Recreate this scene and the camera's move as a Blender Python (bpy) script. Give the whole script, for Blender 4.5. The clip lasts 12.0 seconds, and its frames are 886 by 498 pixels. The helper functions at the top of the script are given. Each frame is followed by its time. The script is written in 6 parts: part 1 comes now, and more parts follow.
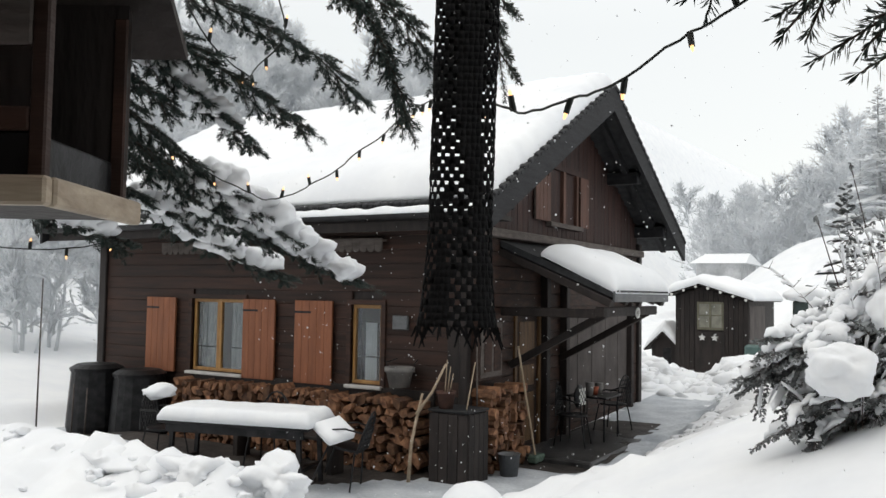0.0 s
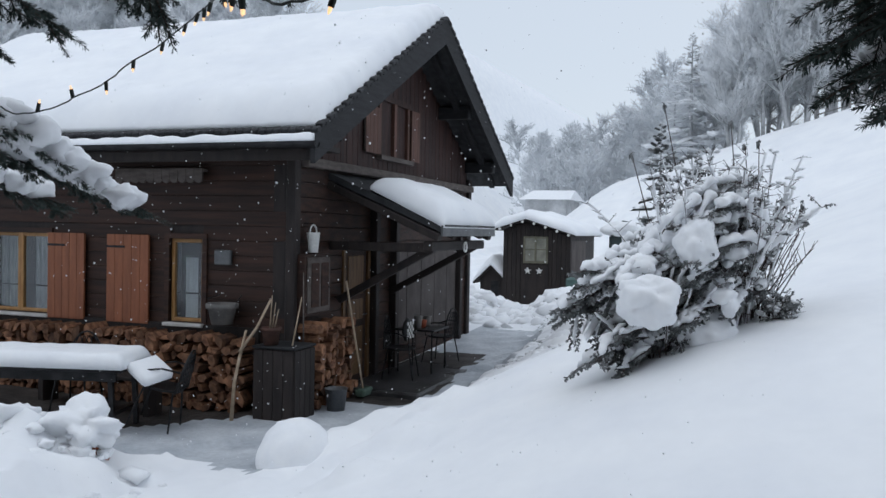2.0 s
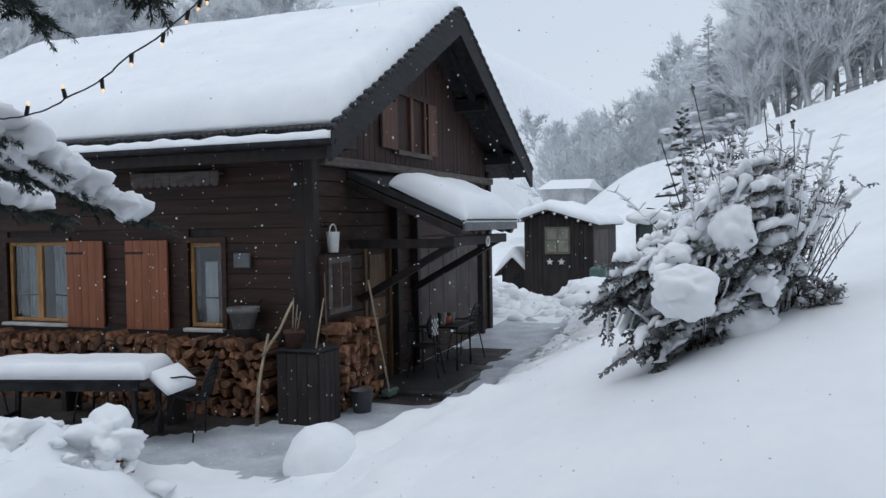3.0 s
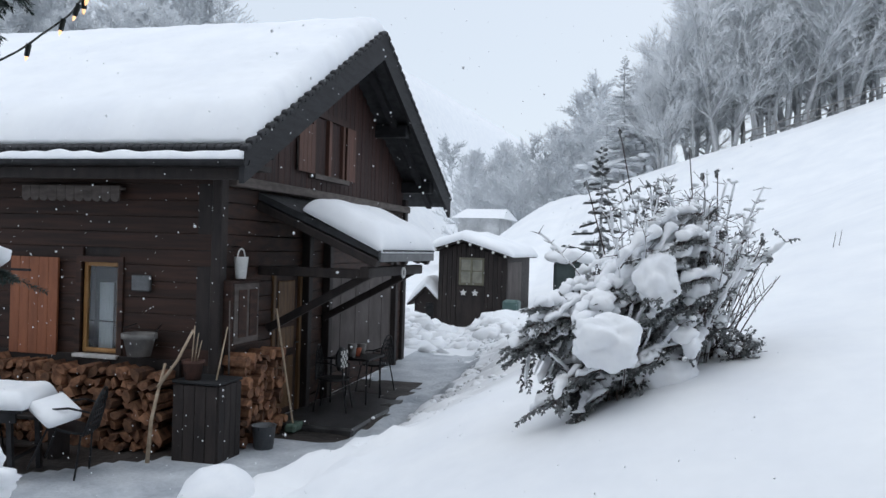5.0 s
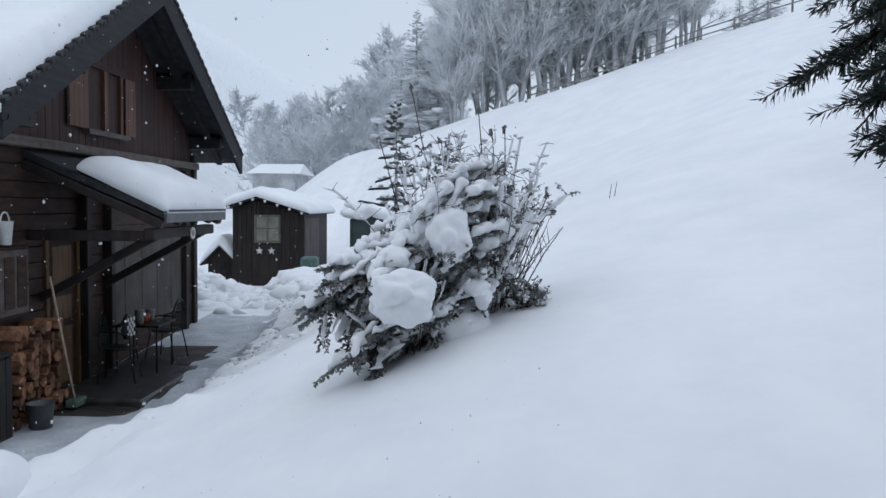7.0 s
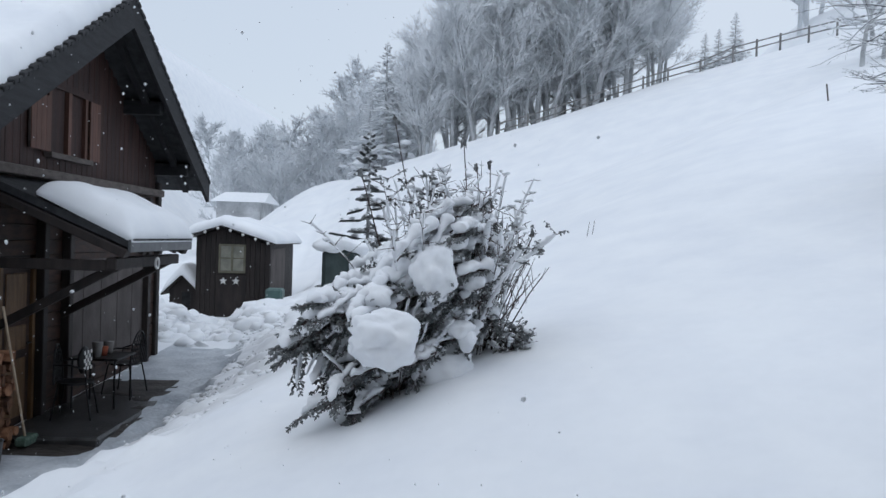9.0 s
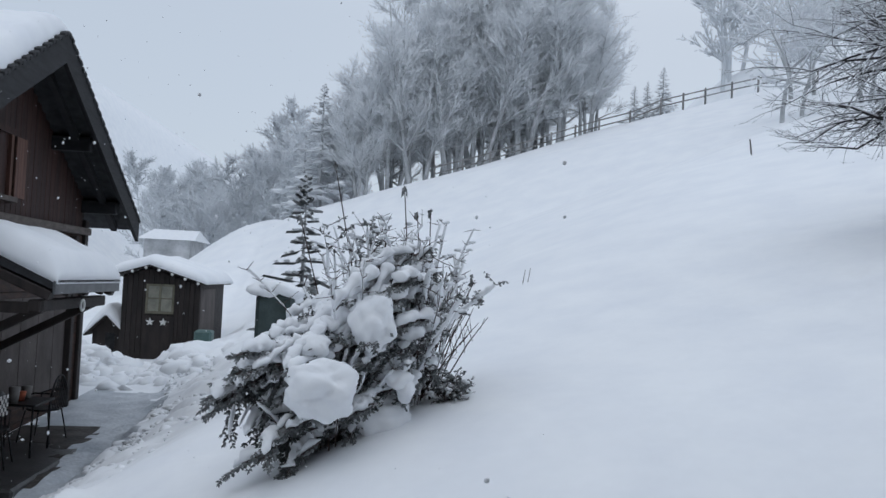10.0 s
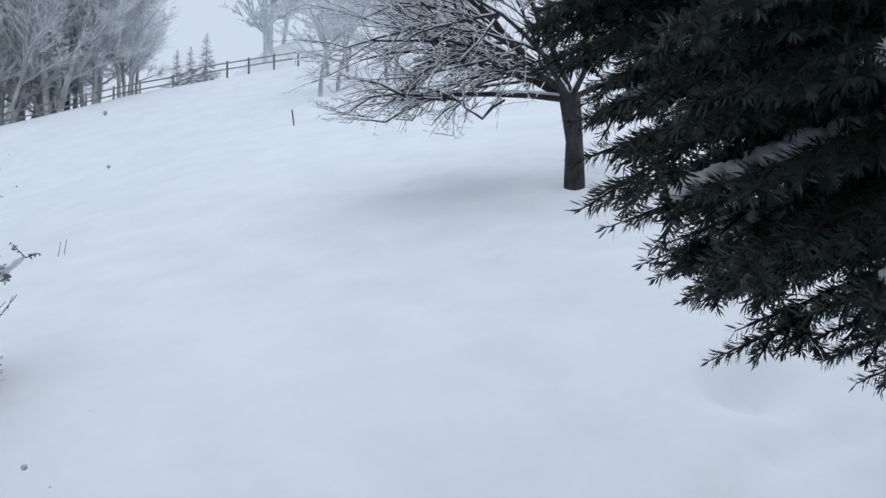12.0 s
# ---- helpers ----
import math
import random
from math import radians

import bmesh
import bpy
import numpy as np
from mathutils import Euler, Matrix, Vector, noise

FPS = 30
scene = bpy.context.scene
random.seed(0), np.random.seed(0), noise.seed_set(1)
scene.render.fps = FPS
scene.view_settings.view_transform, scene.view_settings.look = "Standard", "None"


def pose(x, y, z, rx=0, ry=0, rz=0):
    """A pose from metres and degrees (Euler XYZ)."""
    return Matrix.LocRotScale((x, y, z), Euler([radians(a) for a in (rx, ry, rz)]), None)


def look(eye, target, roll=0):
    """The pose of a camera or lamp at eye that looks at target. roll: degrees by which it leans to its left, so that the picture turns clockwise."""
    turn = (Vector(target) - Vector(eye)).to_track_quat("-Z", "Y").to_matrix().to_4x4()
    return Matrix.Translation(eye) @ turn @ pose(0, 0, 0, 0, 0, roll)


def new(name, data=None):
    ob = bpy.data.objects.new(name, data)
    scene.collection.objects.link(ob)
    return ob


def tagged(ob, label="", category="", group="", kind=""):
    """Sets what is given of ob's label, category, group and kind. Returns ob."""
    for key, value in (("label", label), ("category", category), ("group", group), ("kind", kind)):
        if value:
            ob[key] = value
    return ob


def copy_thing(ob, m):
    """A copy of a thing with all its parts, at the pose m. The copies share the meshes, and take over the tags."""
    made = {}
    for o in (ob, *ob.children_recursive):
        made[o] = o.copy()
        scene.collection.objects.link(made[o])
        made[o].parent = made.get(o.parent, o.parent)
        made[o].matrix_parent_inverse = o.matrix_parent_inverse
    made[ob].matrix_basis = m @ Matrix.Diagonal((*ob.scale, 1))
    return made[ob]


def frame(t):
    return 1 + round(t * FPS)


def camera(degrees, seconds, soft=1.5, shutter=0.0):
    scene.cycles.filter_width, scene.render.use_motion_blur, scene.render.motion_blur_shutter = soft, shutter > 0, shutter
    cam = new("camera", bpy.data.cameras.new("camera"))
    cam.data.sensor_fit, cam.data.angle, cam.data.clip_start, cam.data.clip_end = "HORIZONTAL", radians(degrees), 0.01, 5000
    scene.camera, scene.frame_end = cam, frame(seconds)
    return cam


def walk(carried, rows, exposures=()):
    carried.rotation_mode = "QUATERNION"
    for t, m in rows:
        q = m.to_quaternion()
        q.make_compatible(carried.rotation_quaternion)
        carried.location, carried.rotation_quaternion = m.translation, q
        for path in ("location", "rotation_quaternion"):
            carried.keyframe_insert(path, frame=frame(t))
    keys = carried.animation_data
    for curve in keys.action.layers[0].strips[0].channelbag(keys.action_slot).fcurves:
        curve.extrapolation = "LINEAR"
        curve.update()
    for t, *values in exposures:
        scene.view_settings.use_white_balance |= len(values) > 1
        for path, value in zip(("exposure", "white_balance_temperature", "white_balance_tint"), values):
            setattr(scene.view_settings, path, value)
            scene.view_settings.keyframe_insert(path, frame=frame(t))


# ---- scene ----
cam = camera(56.0, 12.0)
PATH = [
    (0, (0.129, -0.256, 2.285), (-0.899, 1.456, 2.389), 0.9),
    (0.5, (0.11, -0.257, 2.273), (-0.779, 1.533, 2.338), 2.2),
    (1, (0.1, -0.213, 2.257), (-0.627, 1.651, 2.257), 1.4),
    (1.5, (0.115, -0.147, 2.253), (-0.479, 1.762, 2.211), 1.3),
    (2, (0.14, -0.054, 2.279), (-0.533, 1.829, 2.233), 1.1),
    (2.5, (0.118, 0.035, 2.276), (-0.611, 1.897, 2.229), 0.1),
    (3, (0.009, 0.151, 2.298), (-0.705, 2.018, 2.236), -1.0),
    (5, (-0.139, 0.452, 2.397), (-0.654, 2.385, 2.393), 1.7),
    (5.5, (-0.102, 0.521, 2.398), (-0.187, 2.518, 2.351), 1.6),
    (6, (-0.059, 0.525, 2.401), (0.044, 2.521, 2.334), 1.2),
    (6.5, (-0.094, 0.519, 2.415), (-0.057, 2.516, 2.301), 0.6),
    (8.5, (-0.148, 0.75, 2.429), (-0.287, 2.745, 2.395), 1.8),
    (9, (-0.276, 0.827, 2.453), (-0.227, 2.826, 2.428), 1.8),
    (9.5, (-0.339, 0.884, 2.502), (-0.151, 2.875, 2.48), 1.5),
    (10, (-0.333, 0.85, 2.512), (-0.127, 2.837, 2.592), 2.7),
    (10.5, (-0.35, 0.882, 2.516), (-0.104, 2.86, 2.682), 2.3),
    (11, (-0.364, 0.918, 2.512), (0.165, 2.841, 2.664), 1.1),
    (11.5, (-0.348, 0.901, 2.493), (0.552, 2.685, 2.593), 0.7),
    (12, (-0.329, 0.89, 2.486), (0.855, 2.502, 2.519), 0.2),
]
EXPOSURES = [(0.0, 0.14, 7350, 10), (0.7, 0.04, 7150, 10), (1.0, -0.06, 6900, 10), (1.6, -0.22, 6350, 10), (3.2, -0.32, 6250, 10), (5.0, -0.1, 6350, 10), (5.5, -0.38, 6150, 10), (6.0, -0.51, 6050, 10), (6.7, -0.41, 6050, 10), (8.5, -0.35, 6150, 10), (9.5, -0.38, 6130, 10), (10.0, -0.53, 6150, 10), (10.5, -0.45, 6150, 10), (12.0, -0.4, 6100, 10)]
walk(cam, [(t, look(eye, target, roll)) for t, eye, target, roll in PATH], EXPOSURES)

# ---- overcast sky ----
world = bpy.data.worlds.new("overcast")
scene.world = world
world.use_nodes = True
wn, wl = world.node_tree.nodes, world.node_tree.links
wn.clear()
sky = wn.new("ShaderNodeTexSky")
sky.sky_type, sky.sun_disc = "NISHITA", False
sky.sun_elevation, sky.sun_rotation = radians(38), radians(20)
coord = wn.new("ShaderNodeTexCoord")
split = wn.new("ShaderNodeSeparateXYZ")
ramp = wn.new("ShaderNodeValToRGB")
ramp.color_ramp.elements[0].position, ramp.color_ramp.elements[0].color = 0.0, (0.74, 0.81, 0.885, 1)
ramp.color_ramp.elements[1].position, ramp.color_ramp.elements[1].color = 1.0, (1.10, 1.18, 1.29, 1)
mid = ramp.color_ramp.elements.new(0.3)
mid.color = (0.72, 0.79, 0.87, 1)
veil = wn.new("ShaderNodeMix")
veil.data_type = "RGBA"
veil.inputs["Factor"].default_value = 0.985
back = wn.new("ShaderNodeBackground")
back.inputs["Strength"].default_value = 1.0
wout = wn.new("ShaderNodeOutputWorld")
wl.new(coord.outputs["Generated"], split.inputs[0])
wl.new(split.outputs["Z"], ramp.inputs[0])
wl.new(sky.outputs[0], veil.inputs["A"])
wl.new(ramp.outputs[0], veil.inputs["B"])
wl.new(veil.outputs["Result"], back.inputs[0])
wl.new(back.outputs[0], wout.inputs[0])
sun_data = bpy.data.lights.new("sun", "SUN")
sun_data.energy, sun_data.angle, sun_data.color = 0.5, radians(50), (1.0, 0.97, 0.93)
sun = new("sun", sun_data)
sun.matrix_world = look((0, 0, 30), (6, 14, 0))


# ---- materials ----
def mat(name, c1, c2, scale=6.0, rough=0.75, bump=0.25, fine=40.0, stretch=(1, 1, 1), metal=0.0, vary=0.0, spec=0.4, dist=0.01, grain=0.22):
    m = bpy.data.materials.new(name)
    m.use_nodes = True
    n, l = m.node_tree.nodes, m.node_tree.links
    b = n["Principled BSDF"]
    b.inputs["Roughness"].default_value, b.inputs["Metallic"].default_value = rough, metal
    b.inputs["Specular IOR Level"].default_value = spec
    tc, mp = n.new("ShaderNodeTexCoord"), n.new("ShaderNodeMapping")
    mp.inputs["Scale"].default_value = stretch
    l.new(tc.outputs["Object"], mp.inputs["Vector"])
    a, f = n.new("ShaderNodeTexNoise"), n.new("ShaderNodeTexNoise")
    a.inputs["Scale"].default_value, f.inputs["Scale"].default_value = scale, fine
    a.inputs["Detail"].default_value, f.inputs["Detail"].default_value = 4, 3
    info = n.new("ShaderNodeObjectInfo")
    shift = n.new("ShaderNodeVectorMath")
    shift.operation = "ADD"
    far_off = n.new("ShaderNodeMath")
    far_off.operation = "MULTIPLY"
    far_off.inputs[1].default_value = 37.0 if vary else 0.0
    l.new(info.outputs["Random"], far_off.inputs[0])
    l.new(mp.outputs[0], shift.inputs[0])
    l.new(far_off.outputs[0], shift.inputs[1])
    l.new(shift.outputs[0], a.inputs["Vector"])
    l.new(shift.outputs[0], f.inputs["Vector"])
    r = n.new("ShaderNodeValToRGB")
    r.color_ramp.elements[0].position, r.color_ramp.elements[1].position = 0.34, 0.66
    r.color_ramp.elements[0].color, r.color_ramp.elements[1].color = (*c1, 1), (*c2, 1)
    l.new(a.outputs["Fac"], r.inputs[0])
    mr = n.new("ShaderNodeMapRange")
    mr.inputs["To Min"].default_value, mr.inputs["To Max"].default_value = 1 - grain, 1 + grain * 0.9
    l.new(f.outputs["Fac"], mr.inputs["Value"])
    mv = n.new("ShaderNodeMapRange")
    mv.inputs["To Min"].default_value, mv.inputs["To Max"].default_value = 1 - vary, 1 + vary
    l.new(info.outputs["Random"], mv.inputs["Value"])
    mul = n.new("ShaderNodeMath")
    mul.operation = "MULTIPLY"
    l.new(mr.outputs[0], mul.inputs[0])
    l.new(mv.outputs[0], mul.inputs[1])
    sc = n.new("ShaderNodeVectorMath")
    sc.operation = "SCALE"
    l.new(r.outputs[0], sc.inputs[0])
    l.new(mul.outputs[0], sc.inputs["Scale"])
    l.new(sc.outputs[0], b.inputs["Base Color"])
    if bump:
        bp = n.new("ShaderNodeBump")
        bp.inputs["Strength"].default_value, bp.inputs["Distance"].default_value = bump, dist
        l.new(f.outputs["Fac"], bp.inputs["Height"])
        l.new(bp.outputs[0], b.inputs["Normal"])
    return m


SNOW = mat("snow", (0.80, 0.82, 0.85), (0.86, 0.875, 0.89), 1.2, 0.7, 0.02, 9, spec=0.25, dist=0.006, grain=0.025)
SNOW_FINE = mat("snow_soft", (0.81, 0.83, 0.86), (0.86, 0.875, 0.89), 5, 0.7, 0.03, 30, spec=0.25, dist=0.005, grain=0.025)
SOIL = mat("wet_dark_soil", (0.018, 0.015, 0.014), (0.05, 0.042, 0.038), 3, 0.7, 0.6, 14, dist=0.03)
TRODDEN = mat("trodden_snow", (0.36, 0.39, 0.43), (0.55, 0.58, 0.61), 2.0, 0.6, 0.5, 18, dist=0.03)
WOOD_X = mat("dark_boards", (0.016, 0.007, 0.0044), (0.046, 0.019, 0.0115), 4, 0.7, 0.3, 30, (0.3, 1, 4), vary=0.16)
WOOD_Z = mat("dark_upright_boards", (0.017, 0.0062, 0.0047), (0.041, 0.015, 0.011), 4, 0.7, 0.3, 30, (3, 4, 0.3), vary=0.18)
WOOD_BLACK = mat("blackened_wood", (0.012, 0.009, 0.0085), (0.026, 0.019, 0.017), 5, 0.7, 0.4, 30, (2, 2, 0.5), vary=0.2)
WOOD_GREY = mat("grey_weathered_wood", (0.07, 0.058, 0.052), (0.125, 0.105, 0.095), 5, 0.8, 0.4, 30, (1, 1, 3), vary=0.15)
SHUTTER = mat("rust_orange_paint", (0.20, 0.068, 0.03), (0.27, 0.095, 0.042), 3, 0.6, 0.2, 30, (4, 1, 0.6), vary=0.06)
FRAME = mat("honey_wood", (0.30, 0.15, 0.05), (0.42, 0.23, 0.085), 6, 0.5, 0.2, 40, (3, 1, 1), vary=0.1)
SHED_FRAME = mat("grey_green_frame", (0.10, 0.095, 0.065), (0.16, 0.15, 0.11), 6, 0.6, 0.2, 40, vary=0.1)
SILL = mat("pale_sill", (0.45, 0.44, 0.43), (0.58, 0.57, 0.56), 6, 0.6, 0.2, 40)
LOG_END = mat("split_log_end", (0.075, 0.032, 0.018), (0.25, 0.125, 0.068), 11, 0.85, 0.7, 70, vary=0.55)
BARK = mat("bark", (0.05, 0.038, 0.032), (0.11, 0.085, 0.07), 12, 0.9, 0.7, 60, (1, 1, 0.3), vary=0.2)
DARK_BARK = mat("dark_grey_bark", (0.022, 0.02, 0.021), (0.06, 0.054, 0.056), 9, 0.9, 0.9, 45, (1, 1, 0.4), dist=0.02)
STICK = mat("peeled_stick", (0.25, 0.19, 0.13), (0.38, 0.3, 0.22), 10, 0.8, 0.3, 60, vary=0.2)
METAL_DARK = mat("dark_iron", (0.012, 0.012, 0.013), (0.03, 0.03, 0.032), 8, 0.45, 0.2, 60, metal=0.6)
ZINC = mat("grey_metal", (0.09, 0.095, 0.10), (0.14, 0.145, 0.15), 6, 0.5, 0.1, 40, metal=0.4)
VERGE_WOOD = mat("near_black_verge_boards", (0.007, 0.0075, 0.009), (0.017, 0.0175, 0.02), 6, 0.75, 0.4, 40, (1, 0.4, 3), vary=0.2)
TILE = mat("dark_roof_tile", (0.018, 0.019, 0.021), (0.04, 0.041, 0.044), 8, 0.8, 0.5, 50, vary=0.2)
PLASTER = mat("greyish_board", (0.062, 0.052, 0.049), (0.105, 0.09, 0.085), 3, 0.85, 0.3, 30, (1, 1, 0.6))
CLOTH = mat("grey_curtain", (0.22, 0.24, 0.25), (0.42, 0.44, 0.45), 14, 0.9, 0.2, 60, (6, 1, 0.4))
WHITE_CLOTH = mat("white_curtain", (0.55, 0.58, 0.6), (0.7, 0.72, 0.74), 14, 0.9, 0.2, 60, (6, 1, 0.4))
POT = mat("grey_pot", (0.13, 0.125, 0.12), (0.2, 0.19, 0.18), 8, 0.8, 0.3, 50)
ENAMEL = mat("white_enamel", (0.62, 0.62, 0.6), (0.72, 0.72, 0.7), 6, 0.35, 0.1, 40)
TERRACOTTA = mat("terracotta", (0.22, 0.05, 0.025), (0.32, 0.085, 0.04), 8, 0.8, 0.3, 50)
SLAB = mat("wet_stone_slab", (0.02, 0.02, 0.021), (0.055, 0.055, 0.056), 4, 0.35, 0.5, 30)
TEAL = mat("teal_plastic", (0.06, 0.11, 0.105), (0.09, 0.15, 0.14), 6, 0.5, 0.1, 40)
FADED = mat("faded_brown_paint", (0.075, 0.036, 0.026), (0.125, 0.062, 0.045), 4, 0.7, 0.3, 30, (3, 3, 0.5), vary=0.1)
DOORWOOD = mat("ochre_door_wood", (0.075, 0.038, 0.014), (0.14, 0.075, 0.03), 5, 0.6, 0.3, 30, (3, 3, 0.4), vary=0.1)
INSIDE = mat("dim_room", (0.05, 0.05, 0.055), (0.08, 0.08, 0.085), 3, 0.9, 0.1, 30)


def glass_mat(name, tint):
    m = bpy.data.materials.new(name)
    m.use_nodes = True
    b = m.node_tree.nodes["Principled BSDF"]
    b.inputs["Base Color"].default_value = (*tint, 1)
    b.inputs["Roughness"].default_value, b.inputs["Transmission Weight"].default_value, b.inputs["IOR"].default_value = 0.03, 1.0, 1.5
    return m


GLASS = glass_mat("window_glass", (0.85, 0.9, 0.92))


# ---- mesh helpers ----
def box(bm, x0, x1, y0, y1, z0, z1, bevel=0.0):
    m = Matrix.Translation(((x0 + x1) / 2, (y0 + y1) / 2, (z0 + z1) / 2)) @ Matrix.Diagonal((x1 - x0, y1 - y0, z1 - z0, 1))
    vs = bmesh.ops.create_cube(bm, size=1, matrix=m)["verts"]
    if bevel:
        es = list({e for v in vs for e in v.link_edges})
        bmesh.ops.bevel(bm, geom=es, offset=bevel, segments=1, affect="EDGES")
    return bm


def beam(bm, a, b, w, h, up=(0, 0, 1), bevel=0.0):
    a, b = Vector(a), Vector(b)
    d = b - a
    zax = d.normalized()
    xax = Vector(up).cross(zax)
    xax = xax.normalized() if xax.length > 1e-4 else Vector((1, 0, 0))
    yax = zax.cross(xax)
    r = Matrix((xax, yax, zax)).transposed().to_4x4()
    m = Matrix.Translation((a + b) / 2) @ r @ Matrix.Diagonal((w, h, d.length, 1))
    vs = bmesh.ops.create_cube(bm, size=1, matrix=m)["verts"]
    if bevel:
        bmesh.ops.bevel(bm, geom=list({e for v in vs for e in v.link_edges}), offset=bevel, segments=1, affect="EDGES")
    return bm


def tube(bm, pts, radii, sides=6, cap=True):
    """A tapered tube along points."""
    rings = []
    pts = [Vector(p) for p in pts]
    for i, p in enumerate(pts):
        d = (pts[min(i + 1, len(pts) - 1)] - pts[max(i - 1, 0)]).normalized()
        x = d.cross(Vector((0.31, 0.17, 0.93)))
        x = x.normalized() if x.length > 1e-3 else Vector((1, 0, 0))
        y = d.cross(x)
        rr = radii[i] if isinstance(radii, (list, tuple)) else radii
        rings.append([bm.verts.new(p + rr * (math.cos(2 * math.pi * k / sides) * x + math.sin(2 * math.pi * k / sides) * y)) for k in range(sides)])
    for a, b in zip(rings, rings[1:]):
        for k in range(sides):
            bm.faces.new((a[k], a[(k + 1) % sides], b[(k + 1) % sides], b[k]))
    if cap and sides > 2:
        bm.faces.new(rings[0][::-1])
        bm.faces.new(rings[-1])
    return bm


def lathe(bm, profile, centre, sides=20):
    cx, cy, cz = centre
    rings = []
    for r, z in profile:
        rings.append([bm.verts.new((cx + r * math.cos(2 * math.pi * k / sides), cy + r * math.sin(2 * math.pi * k / sides), cz + z)) for k in range(sides)])
    for a, b in zip(rings, rings[1:]):
        for k in range(sides):
            bm.faces.new((a[k], a[(k + 1) % sides], b[(k + 1) % sides], b[k]))
    return bm


def to_mesh(name, bm, material, smooth=False):
    me = bpy.data.meshes.new(name)
    bmesh.ops.recalc_face_normals(bm, faces=bm.faces[:])
    bm.to_mesh(me)
    bm.free()
    if smooth:
        for p in me.polygons:
            p.use_smooth = True
    me.materials.append(material)
    return me


def part(name, bm, material, parent=None, label="", smooth=False):
    ob = new(name, to_mesh(name, bm, material, smooth))
    if parent is not None:
        ob.parent = parent
        ob.matrix_parent_inverse = parent.matrix_world.inverted()
    return tagged(ob, label)


def piece(name, mesh, m, parent):
    ob = new(name, mesh)
    ob.parent = parent
    ob.matrix_basis = m
    return ob


def thing(name, label, category, group="", at=(0, 0, 0), kind=""):
    ob = new(name)
    ob.empty_display_size = 0.1
    return tagged(ob, label, category, group, kind)


def solo(name, bm, material, label, category="", group="", kind="", smooth=False):
    return tagged(part(name, bm, material, None, "", smooth), label, category, group, kind)


def grid_mesh(name, pts, material, closed_under=None):
    """pts: array (n, m, 3)."""
    n, m = pts.shape[:2]
    verts = pts.reshape(-1, 3)
    idx = np.arange(n * m).reshape(n, m)
    faces = np.stack([idx[:-1, :-1], idx[1:, :-1], idx[1:, 1:], idx[:-1, 1:]], -1).reshape(-1, 4)
    me = bpy.data.meshes.new(name)
    me.from_pydata(verts.tolist(), [], faces.tolist())
    for p in me.polygons:
        p.use_smooth = True
    me.materials.append(material)
    return me


def wob(x, y, z=0.0, s=1.0):
    return noise.noise(Vector((x * s, y * s, z * s)))


def smoothstep(a, b, v):
    t = np.clip((v - a) / (b - a), 0, 1)
    return t * t * (3 - 2 * t)


# ---- ground ----
def softmin(a, b, k):
    h = np.clip(0.5 + 0.5 * (b - a) / k, 0, 1)
    return b * (1 - h) + a * h - k * h * (1 - h)


rngp = random.Random(2)
PITS = [(4.3, 3.95, 0.26, 0.26)] + [(4.0 + rngp.uniform(-1.4, 1.6), 2.6 + rngp.uniform(-1.0, 1.0), rngp.uniform(0.09, 0.2), rngp.uniform(0.04, 0.12)) for _ in range(26)]
PITS += [(6.9 + rngp.uniform(-2.2, 0.8), 7.4 + rngp.uniform(-0.8, 1.2), rngp.uniform(0.1, 0.18), rngp.uniform(0.02, 0.05)) for _ in range(14)]

for k in range(26):
    PITS.append((2.6 + 0.42 * k + rngp.uniform(-0.12, 0.12), 12.6 - 0.16 * k + rngp.uniform(-0.2, 0.2), rngp.uniform(0.1, 0.17), rngp.uniform(0.02, 0.06)))
for k in range(40):
    PITS.append((6.6 + rngp.gauss(0, 1.5), 8.0 + rngp.gauss(0, 1.1), rngp.uniform(0.08, 0.16), rngp.uniform(0.02, 0.06)))


